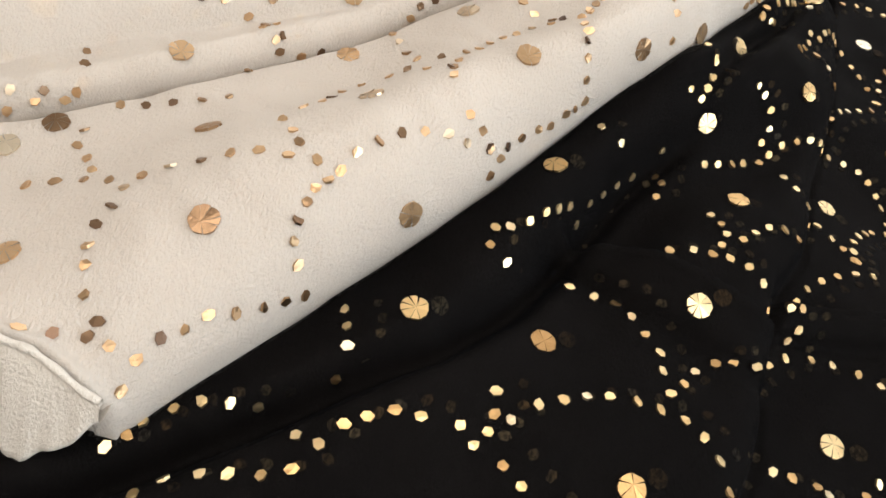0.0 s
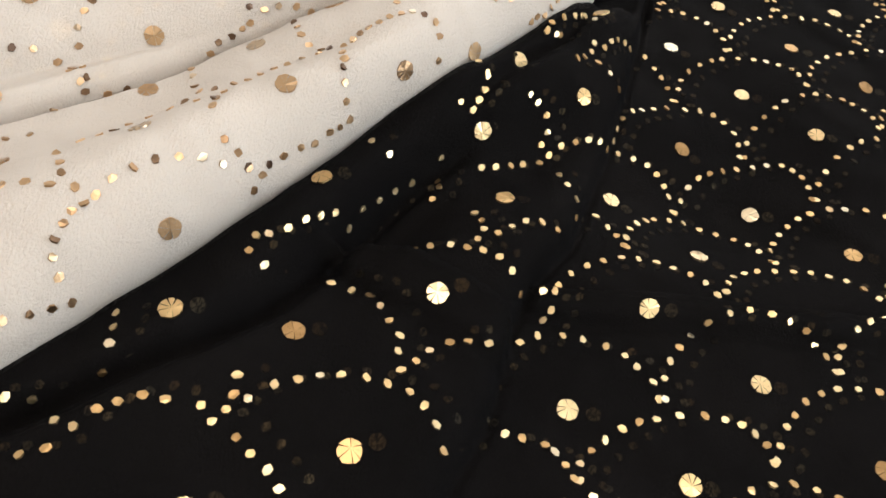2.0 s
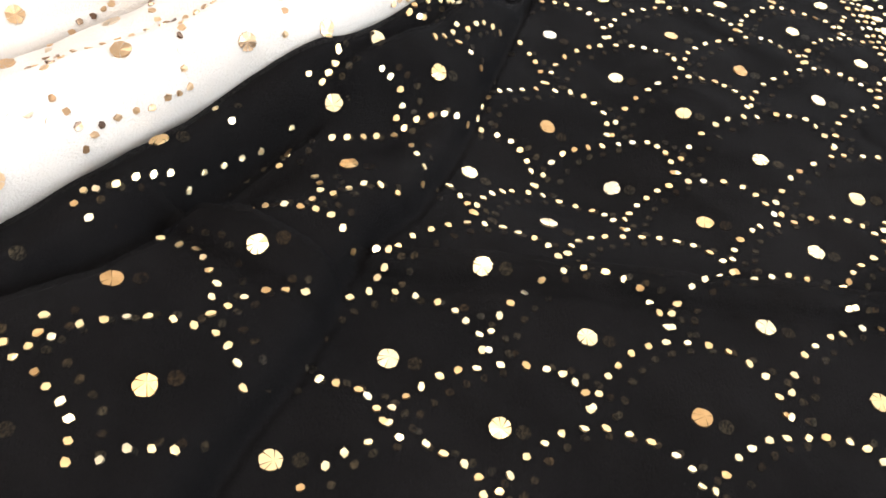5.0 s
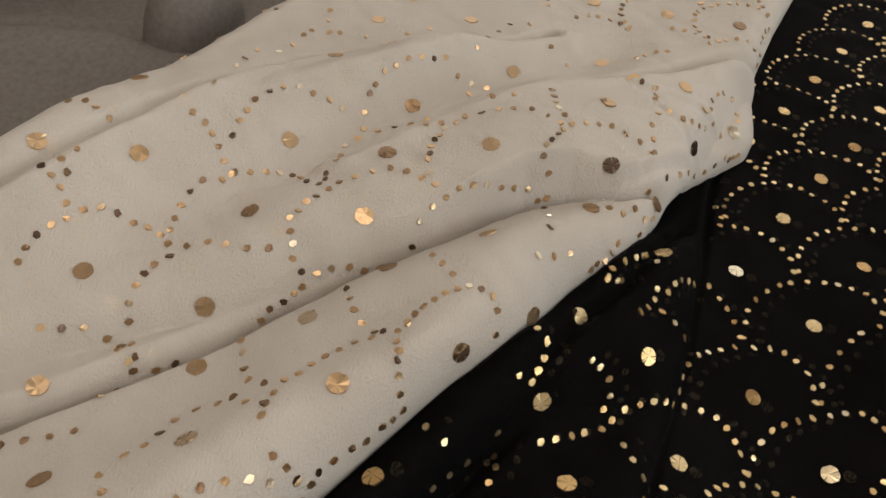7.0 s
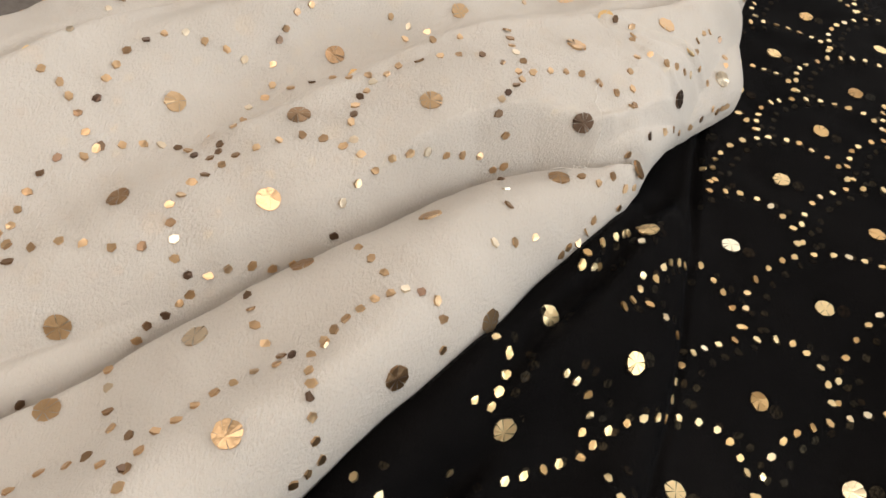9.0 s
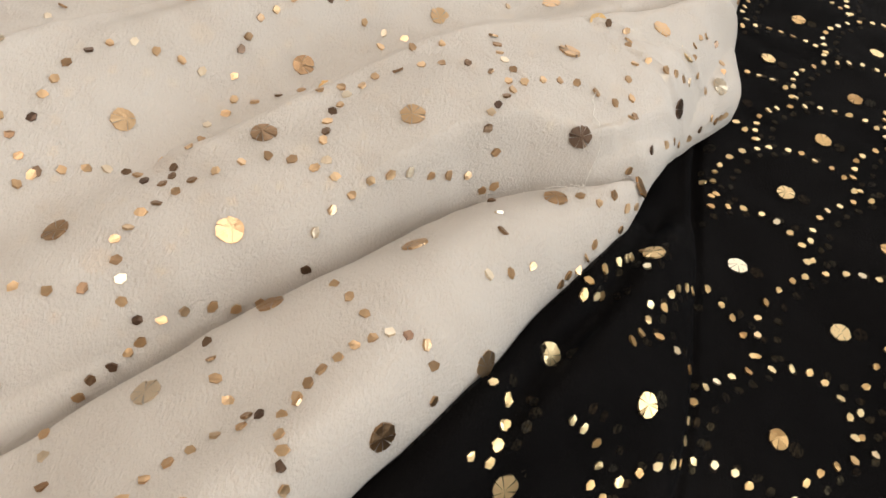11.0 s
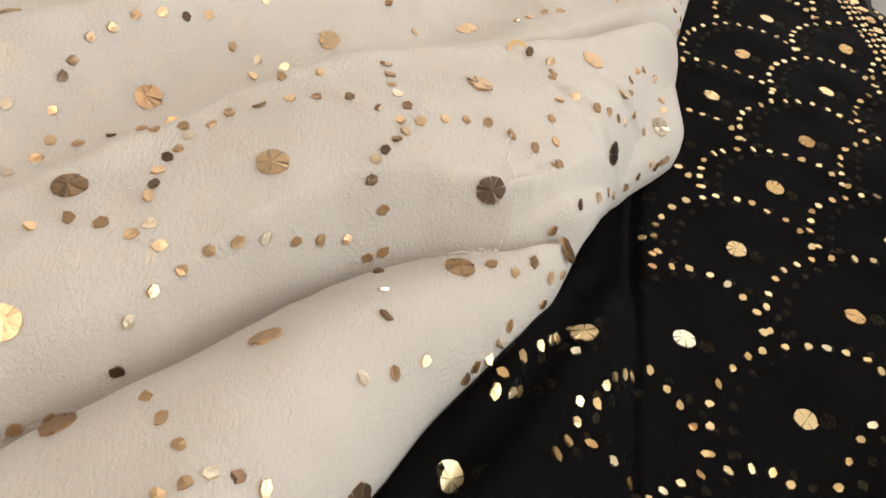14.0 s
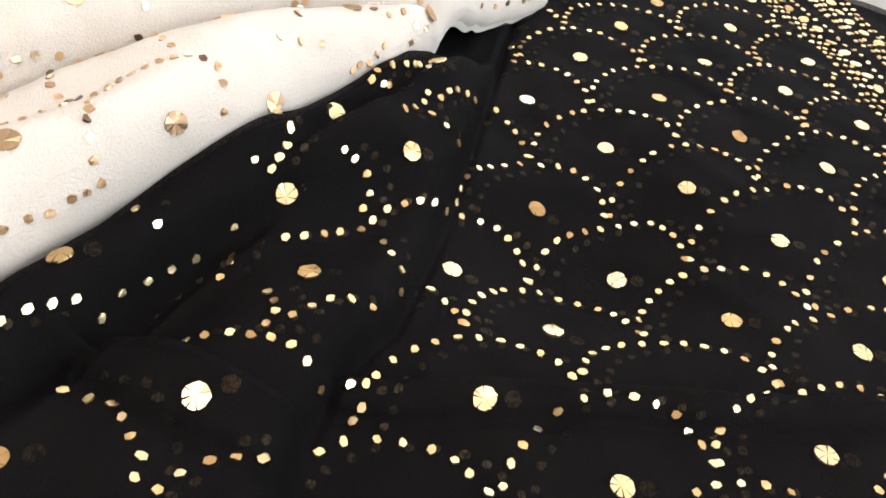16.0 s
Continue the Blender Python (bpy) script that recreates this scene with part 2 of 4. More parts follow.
# Pinched wrinkles where the upper part is drawn together.
WRINKLES = [
    [(-0.090, 0.043), (-0.077, 0.056), (-0.066, 0.069), (-0.053, 0.079)],
    [(-0.061, 0.071), (-0.045, 0.089), (-0.027, 0.112), (-0.001, 0.141), (0.018, 0.162)],
    [(-0.040, 0.131), (-0.022, 0.1275), (-0.003, 0.137)],
    [(-0.060, 0.150), (-0.030, 0.158), (0.000, 0.166)],
]
# What hangs beyond the hem ends at this line.
FLAP = [(-0.50, -0.230), (-0.30, -0.2345), (-0.2583, -0.2385), (-0.2559, -0.2392), (-0.2544, -0.2452), (-0.249, -0.2475), (-0.2405, -0.2440), (-0.2298, -0.2425), (-0.15, -0.25)]
HEM = [(-0.50, -0.222), (-0.2700, -0.2330), (-0.2568, -0.2337), (-0.2478, -0.2342), (-0.2395, -0.2367), (-0.2329, -0.2390), (-0.2277, -0.2398), (-0.215, -0.2405), (-0.15, -0.25)]
LOWER_FOLDS = [
    (-0.133, -0.043, 57, 0.075, 0.024, 0.0277),
    (-0.209, -0.155, 56, 0.075, 0.027, 0.0255),
    (-0.153, -0.065, 57, 0.036, 0.013, -0.0150),
    (-0.202, -0.108, 62, 0.027, 0.017, -0.0124),
    (-0.084, 0.031, 43, 0.061, 0.020, 0.0158),
    (-0.159, -0.088, 37, 0.055, 0.013, 0.0066),
    (-0.114, 0.009, 0, 0.024, 0.024, -0.0025),
    (-0.112, -0.055, 0, 0.024, 0.024, 0.0059),
    (-0.086, -0.017, 0, 0.024, 0.024, 0.0073),
    (-0.153, -0.017, 0, 0.024, 0.024, 0.0024),
    (-0.178, -0.052, 0, 0.024, 0.024, 0.0014),
    (-0.173, -0.157, 0, 0.024, 0.024, 0.0028),
    (-0.224, -0.188, 0, 0.024, 0.024, -0.0009),
    (-0.070, 0.050, 0, 0.024, 0.024, -0.0017),
    (-0.035, 0.073, 0, 0.024, 0.024, 0.0090),
    (-0.022, 0.110, 0, 0.024, 0.022, 0.0060),
]
UPPER_FOLDS = [
    (-0.106, 0.081, 49, 0.061, 0.034, 0.0263),
    (-0.314, 0.001, 47, 0.076, 0.032, 0.0242),
    (-0.208, 0.040, 54, 0.078, 0.013, -0.0091),
    (-0.184, 0.119, 44, 0.057, 0.013, 0.0223),
    (-0.141, 0.139, 65, 0.025, 0.013, -0.0098),
    (-0.248, -0.095, 36, 0.093, 0.013, -0.0335),
    (0.019, 0.178, 69, 0.088, 0.014, -0.0363),
    (-0.086, 0.191, 54, 0.031, 0.014, -0.0118),
    (-0.179, 0.006, 42, 0.031, 0.018, 0.0068),
    (-0.128, 0.152, 0, 0.024, 0.024, 0.0008),
    (-0.222, 0.039, 0, 0.024, 0.024, 0.0048),
    (-0.223, -0.057, 0, 0.024, 0.024, 0.0021),
    (-0.274, -0.062, 0, 0.024, 0.024, -0.0010),
    (-0.278, -0.001, 0, 0.024, 0.024, -0.0017),
    (-0.307, 0.053, 0, 0.024, 0.024, 0.0009),
    (0.011, 0.223, 0, 0.024, 0.024, -0.0011),
    (-0.021, 0.124, 0, 0.024, 0.024, 0.0060),
    (-0.220, -0.012, 0, 0.024, 0.024, 0.0036),
    (-0.171, 0.037, 0, 0.024, 0.024, 0.0021),
]


def white_height(x, y):
    d = beside(x, y, VALLEY)
    low = swells(x, y, 0.0290, LOWER_FOLDS)
    high = swells(x, y, 0.0516, UPPER_FOLDS)
    for line in CRESTS:
        c = beside(x, y, line)
        high = high + 0.0042 * np.exp(-(((c + 0.006) / 0.007) ** 2)) - 0.0068 * np.exp(-(((c - 0.004) / 0.004) ** 2))
    for line in WRINKLES:
        c = beside(x, y, line)
        high = high + 0.0016 * np.exp(-((c / 0.0022) ** 2)) - 0.0012 * np.exp(-(((c + 0.005) / 0.003) ** 2))
    # the upper part bulges over the crease and turns in steeply
    gap = high - low
    gap = np.maximum(gap, 0.008 * np.exp(-np.maximum(d, 0) / 0.03)) + 0.002 * np.exp(-(((d - 0.007) / 0.005) ** 2))
    fall = np.sin(0.5 * np.pi * np.clip(d / 0.012, 0, 1))
    h = low + np.where(d > 0, np.where(d < 0.09, gap, high - low) * fall, 0) - 0.008 * np.exp(-((d / 0.0017) ** 2))
    s = beside(x, y, HEM)
    r = 0.003
    h = h - r * (1 - np.sqrt(np.clip(1 - np.clip(1 - s / r, 0, 1) ** 2, 0, 1))) - 2.0 * np.maximum(-s, 0)
    h = h + 0.003 * np.exp(-(((s - 0.003) / 0.0018) ** 2))
    h = np.maximum(h + 0.0007 * ripple(x, y, 0.013, 0.9) + 0.0005 * ripple(x, y, 0.006, 2.3), 0.003)
    return np.where(s < -0.0004, -0.03, h)


def edge_x(y):
    ys = np.linspace(-0.008, 0.008, 7)
    return sum(lerp(y + k, EDGE) for k in ys) / 7


def far_x(y):
    ys = np.linspace(-0.03, 0.03, 7)
    return sum(lerp(y + k, FAR_EDGE) for k in ys) / 7


def white_surface(x, y):
    """The ivory cloth with its rolled rims."""
    slope = (edge_x(y + 0.004) - edge_x(y - 0.004)) / 0.008
    d = (edge_x(y) - x) / np.sqrt(1 + slope * slope)
    r = 0.013 + 0.006 * ease((y - 0.10) / 0.05)
    h = white_height(x, y)
    rim = np.sqrt(np.clip(1 - np.clip(1 - d / r, 0, 1) ** 2, 0, 1))
    h = h - r * (1 - rim)
    f = (x - far_x(y)) / 0.02
    return h - 0.02 * (1 - np.sqrt(np.clip(1 - np.clip(1 - f, 0, 1) ** 2, 0, 1)))


# ---- mesh helpers ----
def sheet(name, X, Y, Z, mat):
    ny, nx = X.shape
    me = bpy.data.meshes.new(name)
    v = np.stack([X, Y, Z], -1).reshape(-1, 3)
    i = (np.arange(ny - 1)[:, None] * nx + np.arange(nx - 1)[None]).reshape(-1)
    f = np.stack([i, i + 1, i + nx + 1, i + nx], 1)
    me.from_pydata(v.tolist(), [], f.tolist())
    me.polygons.foreach_set("use_smooth", np.ones(len(f), bool))
    me.materials.append(mat)
    me.update()
    return me


def put(name, me, parent=None, m=None, label=""):
    ob = new(name, me)
    if parent is not None:
        ob.parent = parent
    if m is not None:
        ob.matrix_basis = m
    if label:
        ob["label"] = label
    return ob


def bent(src, dst):
    """A smooth warp that carries each src to its dst (a thin plate)."""
    src, dst = np.array(src, float), np.array(dst, float)

    def u(q):
        r2 = ((q[:, None] - src[None]) ** 2).sum(-1)
        return r2 * np.log(np.maximum(r2, 1e-12))

    n = len(src)
    p = np.c_[np.ones(n), src]
    w = np.linalg.solve(np.block([[u(src), p], [p.T, np.zeros((3, 3))]]), np.r_[dst, np.zeros((3, 2))])
    return lambda q: np.c_[u(np.atleast_2d(q)), np.ones(len(np.atleast_2d(q))), np.atleast_2d(q)] @ w


def pattern(rows):
    """From rows of (column, x, y) of the large discs: the warp from the pattern to the table."""
    src = [(i, j) for j, r in rows.items() for i, x, y in r]
    return bent(src, [(x, y) for j, r in rows.items() for i, x, y in r])


def dots_of(warp, i0, i1, j0, j1, shift=(0.0, 0.0), skip=()):
    """Large discs, and the arches of small dots over them, as places on the table."""
    rnd = random.Random(7)
    discs, small = [], []
    for i in range(i0, i1 + 1):
        for j in range(j0, j1 + 1):
            if (i, j) not in skip:
                discs.append((i + shift[0], j + shift[1]))
            n = 14
            for k in range(n):
                a = radians(4 + 172 * k / (n - 1) + rnd.uniform(-1.2, 1.2))
                u, v = 0.487 * math.cos(a), 0.435 * math.sin(a) ** 0.9 + 0.01 - 0.03
                u, v = u + rnd.uniform(-0.009, 0.009), v + rnd.uniform(-0.009, 0.009)
                small.append((i + u - v + shift[0], j + u + v + shift[1]))
    return warp(np.array(discs)), warp(np.array(small))


def small_foil(seed, r=0.00176):
    """A punched foil dot: an uneven six-sided flake with a slightly crumpled top."""
    rnd = random.Random(seed)
    n = 6
    ring = [(1.16 * r * rnd.uniform(0.74, 1.14) * math.cos(2 * math.pi * (k + rnd.uniform(-0.15, 0.15)) / n), r * rnd.uniform(0.74, 1.14) * 0.94 * math.sin(2 * math.pi * k / n)) for k in range(n)]
    v = [(rnd.uniform(-0.3, 0.3) * r, rnd.uniform(-0.3, 0.3) * r, 0.00022 + rnd.uniform(-0.00006, 0.0001))]
    v += [(x, y, 0.0002 + rnd.uniform(-0.00010, 0.00014)) for x, y in ring]
    v += [(x, y, -0.0006) for x, y in ring]
    f = [(0, 1 + k, 1 + (k + 1) % n) for k in range(n)]
    f += [(1 + k, 1 + n + k, 1 + n + (k + 1) % n, 1 + (k + 1) % n) for k in range(n)]
    return v, f


def large_foil(seed, r=0.0043):
    """A foil disc cracked into uneven sectors with narrow slits between them."""
    rnd = random.Random(seed)
    n = rnd.choice((5, 6, 7, 8))
    cuts = sorted(2 * math.pi * (k + rnd.uniform(-0.28, 0.28)) / n for k in range(n))
    v, f = [(rnd.uniform(-0.25, 0.25) * r, rnd.uniform(-0.25, 0.25) * r, 0.0004)], []
    for a, b in zip(cuts, cuts[1:] + [cuts[0] + 2 * math.pi]):
        gap = rnd.choice((0.012, 0.025, 0.07))
        a, b = a + gap, b - gap
        tilt = rnd.uniform(-0.00022, 0.00022)
        start = len(v)
        steps = 4
        for k in range(steps):
            t = a + (b - a) * k / (steps - 1)
            q = r * rnd.uniform(0.93, 1.05)
            v.append((q * math.cos(t), q * math.sin(t), 0.00028 + tilt * (2 * k / (steps - 1) - 1) + rnd.uniform(-0.00006, 0.00006)))
        for k in range(steps):
            x, y, z = v[start + k]
            v.append((x, y, z - 0.0009))
        for k in range(steps - 1):
            f.append((0, start + k, start + 1 + k))
            f.append((start + k, start + steps + k, start + steps + k + 1, start + k + 1))
    return v, f


def mesh_of(name, v, f, mat):
    me = bpy.data.meshes.new(name)
    me.from_pydata(v, [], f)
    me.materials.append(mat)
    return me


SMALL = [small_foil(k) for k in range(12)]
LARGE = [large_foil(100 + k) for k in range(10)]
SMALL_MESH = [mesh_of("foil_dot", *s, FOIL) for s in SMALL]
LARGE_MESH = [mesh_of("foil_disc", *s, FOIL) for s in LARGE]
DIMMED_SMALL_MESH = [mesh_of("foil_dot", *s, DIMMED_FOIL) for s in SMALL]
DIMMED_LARGE_MESH = [mesh_of("foil_disc", *s, DIMMED_FOIL) for s in LARGE]


def seats(height, pts, lift, wobble, seed, e=0.0015):
    """Poses that seat flat pieces on a cloth, each a little askew."""
    x, y = pts[:, 0], pts[:, 1]
    z = height(x, y)
    nx, ny = -(height(x + e, y) - height(x - e, y)) / (2 * e), -(height(x, y + e) - height(x, y - e)) / (2 * e)
    steep = np.maximum(np.hypot(nx, ny) / 2.6, 1)
    nx, ny = nx / steep, ny / steep
    rnd = random.Random(seed)
    out = []
    for k in range(len(x)):
        normal = Vector((nx[k], ny[k], 1)).normalized()
        flat = normal.copy()
        normal = (normal + Vector((rnd.gauss(0, wobble), rnd.gauss(0, wobble), 0))).normalized()
        turn = normal.to_track_quat("Z", "Y").to_matrix().to_4x4() @ Matrix.Rotation(rnd.choice((0.0, math.pi)) + rnd.gauss(0.5, 0.16), 4, "Z")
        out.append(Matrix.Translation(Vector((x[k], y[k], z[k])) + flat * lift) @ turn)
    return out


def strew(name, shapes, poses, mat, parent, label, seed, scale=1.0):
    """Many flakes joined into one mesh."""
    rnd = random.Random(seed)
    V, F = [], []
    for m in poses:
        v, f = rnd.choice(shapes)
        base = len(V)
        V += [tuple(m @ (Vector(p) * scale)) for p in v]
        F += [tuple(base + q for q in face) for face in f]
    ob = put(name, mesh_of(name, V, F, mat), parent, None, label)
    return tagged(ob, kind="stuff")


# ---- the room ----
def slab(name, x0, x1, y0, y1, z0, z1, mat, hole=None, side=None):
    """A wall or slab; hole: (x0, x1, z0, z1) of an opening right through it; side: the same along y."""
    bm = bmesh.new()

    def block(a0, a1, b0, b1, c0, c1):
        r = bmesh.ops.create_cube(bm, size=1)
        bmesh.ops.scale(bm, vec=(a1 - a0, b1 - b0, c1 - c0), verts=r["verts"])
        bmesh.ops.translate(bm, vec=((a0 + a1) / 2, (b0 + b1) / 2, (c0 + c1) / 2), verts=r["verts"])

    if side is not None:
        block(x0, x1, y0, side[0], z0, z1)
        block(x0, x1, side[1], y1, z0, z1)
        block(x0, x1, side[0], side[1], z0, side[2])
        block(x0, x1, side[0], side[1], side[3], z1)
    elif hole is None:
        block(x0, x1, y0, y1, z0, z1)
    else:
        block(x0, hole[0], y0, y1, z0, z1)
        block(hole[1], x1, y0, y1, z0, z1)
        block(hole[0], hole[1], y0, y1, z0, hole[2])
        block(hole[0], hole[1], y0, y1, hole[3], z1)
    me = bpy.data.meshes.new(name)
    bm.to_mesh(me)
    bm.free()
    me.materials.append(mat)
    return new(name, me)


tagged(slab("floor", -2.2, 2.6, -2.2, 2.4, -0.16, -0.05, FLOOR_MAT), "plain grey floor under the spread cloths", "floor", kind="structure")
# Ceiling and walls are unseen, added to bounce light and mirror in foil.
tagged(slab("ceiling", -2.2, 2.6, -2.2, 2.4, 2.4, 2.5, CEILING_MAT), "unseen ceiling added to bounce light onto the cloths", "ceiling", kind="structure")
tagged(slab("wall_north", -2.2, 2.6, 2.3, 2.4, -0.05, 2.4, WALL_MAT, (-1.55, 2.05, 0.3, 2.2)), "unseen wall added for bounce light, with a window opening", "wall", kind="structure")
tagged(slab("wall_south", -2.2, 2.6, -2.3, -2.2, -0.05, 2.4, WALL_MAT), "unseen warm wall added to bounce light", "wall", kind="structure")
tagged(slab("wall_west", -2.3, -2.2, -2.2, 2.3, -0.05, 2.4, WALL_MAT), "unseen warm wall added to bounce light", "wall", kind="structure")
tagged(slab("wall_east", 2.6, 2.7, -2.2, 2.3, -0.05, 2.4, WALL_MAT, None, (-1.25, 0.55, 0.5, 2.0)), "unseen warm wall added for bounce light, with a window opening", "wall", kind="structure")

# ---- black cloth ----
RIM = [(-0.45, 0.60), (0.10, 0.42), (0.278, 0.335), (0.302, 0.25), (0.384, 0.205), (0.62, 0.10)]


def rim_x(y):
    return lerp(y, RIM) + 0.003 * np.sin(y * 90) + 0.002 * np.sin(y * 210 + 1)


ny, nx = 600, 520
yy = np.linspace(-0.44, 0.60, ny)
aa = np.linspace(0, 1, nx)
left = lerp(yy, [(-0.20, -0.44), (-0.10, -0.30), (0.60, -0.20)])[:, None]
X = left + (rim_x(yy)[:, None] - left) * aa[None]
Y = np.repeat(yy[:, None], nx, 1)
Z = black_height(X, Y)
black = tagged(put("black_cloth", sheet("black_cloth", X, Y, Z, BLACK_CREPE)), "sheer black crepe cloth with gold foil scallops, loosely folded", "fabric")
put("under_layer", sheet("under_layer", X[::2, ::2], Y[::2, ::2], Z[::2, ::2] - 0.0034, BLACK_UNDER), black, None, "second layer of the black cloth showing through")

# the pattern's discs and knots on the part that lies flat
FLAT_ROWS = {
    -4: [(1, -0.045, -0.217)],
    -3.5: [(1.5, -0.010, -0.193)],
    -3: [(1, -0.016, -0.164), (2, 0.032, -0.183), (3, 0.070, -0.206)],
    -2.5: [(0.5, -0.029, -0.126), (1.5, 0.022, -0.151), (2.5, 0.066, -0.166)],
    -2: [(1, 0.012, -0.111), (2, 0.061, -0.132), (3, 0.109, -0.157)],
    -1.5: [(0.5, 0.003, -0.074), (1.5, 0.049, -0.096), (2.5, 0.096, -0.116), (3.5, 0.145, -0.148)],
    -1: [(0, -0.005, -0.040), (2, 0.089, -0.086), (3, 0.138, -0.103)],
    -0.5: [(0.5, 0.029, -0.032), (1.5, 0.076, -0.056), (2.5, 0.126, -0.075)],
    0: [(0, 0.029, 0.006), (1, 0.069, -0.019), (2, 0.114, -0.041), (3, 0.166, -0.049)],
    0.5: [(-0.5, 0.023, 0.039), (0.5, 0.064, 0.015), (1.5, 0.100, -0.007), (2.5, 0.150, -0.028)],
    1: [(-1, 0.020, 0.086), (0, 0.063, 0.063), (1, 0.102, 0.039), (2, 0.143, 0.012)],
    1.5: [(-0.5, 0.055, 0.097), (0.5, 0.100, 0.079)],
    2: [(-1, 0.049, 0.140), (0, 0.094, 0.115), (1, 0.136, 0.092), (2, 0.181, 0.078)],
    2.5: [(0.5, 0.137, 0.134)],
    3: [(-1, 0.075, 0.187), (0, 0.126, 0.165), (1, 0.172, 0.148)],
    4: [(-1, 0.102, 0.233), (0, 0.149, 0.216), (1, 0.195, 0.190)],
    5: [(0, 0.171, 0.267)],
}
flat_warp = pattern(FLAT_ROWS)
# on the doubled part the folds cut the pattern up: what shows of its arches, as a number of dots along a bent line
DOUBLED_DISCS = [(-0.057, -0.079), (-0.031, -0.012), (-0.065, -0.004), (-0.074, -0.048), (-0.1316, -0.107), (-0.163, -0.181), (-0.075, -0.1445), (-0.090, -0.2114), (-0.122, -0.172), (-0.134, -0.2425), (-0.029, 0.050)]
FOLD_CHAINS = [
    (8, (-0.0893, -0.1170), (-0.0594, -0.1134), (-0.0428, -0.1226)),
    (8, (-0.1155, -0.1449), (-0.1004, -0.1476), (-0.0888, -0.1582), (-0.0835, -0.1642), (-0.0835, -0.1728), (-0.0812, -0.1772)),
    (5, (-0.0767, -0.1718), (-0.0728, -0.1654), (-0.0602, -0.1562), (-0.0524, -0.1559)),
    (10, (-0.1205, -0.1966), (-0.1086, -0.1890), (-0.1013, -0.1867), (-0.0793, -0.1846), (-0.0715, -0.1883), (-0.0643, -0.1946), (-0.0605, -0.2014)),
    (4, (-0.1355, -0.2138), (-0.1329, -0.2081), (-0.1335, -0.1969)),
    (2, (-0.1411, -0.2101), (-0.1274, -0.2029)),
    (6, (-0.1269, -0.2168), (-0.1117, -0.2255), (-0.1067, -0.2310), (-0.1024, -0.2431)),
    (4, (-0.0923, -0.2390), (-0.0860, -0.2341), (-0.0711, -0.2302)),
    (6, (-0.2155, -0.2527), (-0.2115, -0.2475), (-0.2048, -0.2439), (-0.1971, -0.2412), (-0.1892, -0.2404), (-0.1805, -0.2348)),
    (6, (-0.1828, -0.2255), (-0.1762, -0.2265), (-0.1717, -0.2198), (-0.1609, -0.2123), (-0.1524, -0.2108)),
]
ROLL_CHAINS = [
    (8, (-0.1401, -0.1518), (-0.1462, -0.1512), (-0.1445, -0.1397), (-0.1391, -0.1396), (-0.1227, -0.1178)),
    (5, (-0.1180, -0.1151), (-0.1106, -0.0979), (-0.0985, -0.0801)),
    (2, (-0.1174, -0.0808), (-0.1092, -0.0834)),
    (4, (-0.0893, -0.0646), (-0.0881, -0.0665), (-0.0868, -0.0803), (-0.0885, -0.0855)),
    (5, (-0.0868, -0.0470), (-0.0803, -0.0458), (-0.0784, -0.0385), (-0.0784, -0.0278)),
    (4, (-0.2171, -0.2265), (-0.1972, -0.2177)),
    (4, (-0.1833, -0.1829), (-0.1795, -0.1915), (-0.1777, -0.1995), (-0.1793, -0.2046)),
    (3, (-0.2297, -0.2415), (-0.2258, -0.2383), (-0.2233, -0.2324)),
    (4, (-0.0828, -0.0255), (-0.0784, -0.0275), (-0.0769, -0.0329), (-0.0784, -0.0399)),
    (7, (-0.0471, 0.0272), (-0.0553, 0.0225), (-0.0546, 0.0266), (-0.0313, 0.0557)),
]
CREASE_CHAINS = [
    (6, (-0.0565, -0.0267), (-0.0506, -0.0263), (-0.0463, -0.0281), (-0.0446, -0.0319), (-0.0452, -0.0369), (-0.0413, -0.0381)),
    (5, (-0.0709, -0.0620), (-0.0451, -0.0443)),
    (5, (-0.0362, -0.0328), (-0.0172, -0.0218), (-0.0115, -0.0170)),
    (5, (-0.0575, -0.1033), (-0.0524, -0.0972), (-0.0458, -0.0923), (-0.0320, -0.0876)),
    (4, (-0.0688, -0.0925), (-0.0647, -0.0985), (-0.0633, -0.1031), (-0.0647, -0.1082)),
    (4, (-0.0348, -0.0506), (-0.0248, -0.0652), (-0.0238, -0.0718)),
    (5, (-0.0371, 0.0072), (-0.0307, 0.0152), (-0.0175, 0.0143), (-0.0125, 0.0127)),
    (7, (-0.0308, 0.0208), (-0.0306, 0.0269), (-0.0241, 0.0306), (-0.0213, 0.0361), (-0.0117, 0.0486), (-0.0074, 0.0520)),
    (2, (-0.0496, 0.0258), (-0.0540, 0.0234)),
    (2, (-0.0390, 0.0469), (-0.0326, 0.0416)),
]


def along(n, pts, loose=0.0):
    """n places at even steps along a smooth line through the points."""
    p = np.array(pts, float)
    if len(p) > 2:
        q = np.r_[[2 * p[0] - p[1]], p, [2 * p[-1] - p[-2]]]
        t = np.linspace(0, 1, 12, endpoint=False)[:, None]
        bits = [0.5 * (2 * b + (c - a) * t + (2 * a - 5 * b + 4 * c - d) * t ** 2 + (3 * b - a - 3 * c + d) * t ** 3) for a, b, c, d in zip(q[:-3], q[1:-2], q[2:-1], q[3:])]
        p = np.concatenate(bits + [p[-1:]])
    s = np.r_[0, np.cumsum(np.hypot(*np.diff(p, axis=0).T))]
    t = np.linspace(0, s[-1], n)
    shake = np.random.default_rng(n + int(1e5 * abs(p[0, 0]))).uniform(-loose, loose, (n, 2))
    return np.stack([np.interp(t, s, p[:, 0]), np.interp(t, s, p[:, 1])], 1) + shake


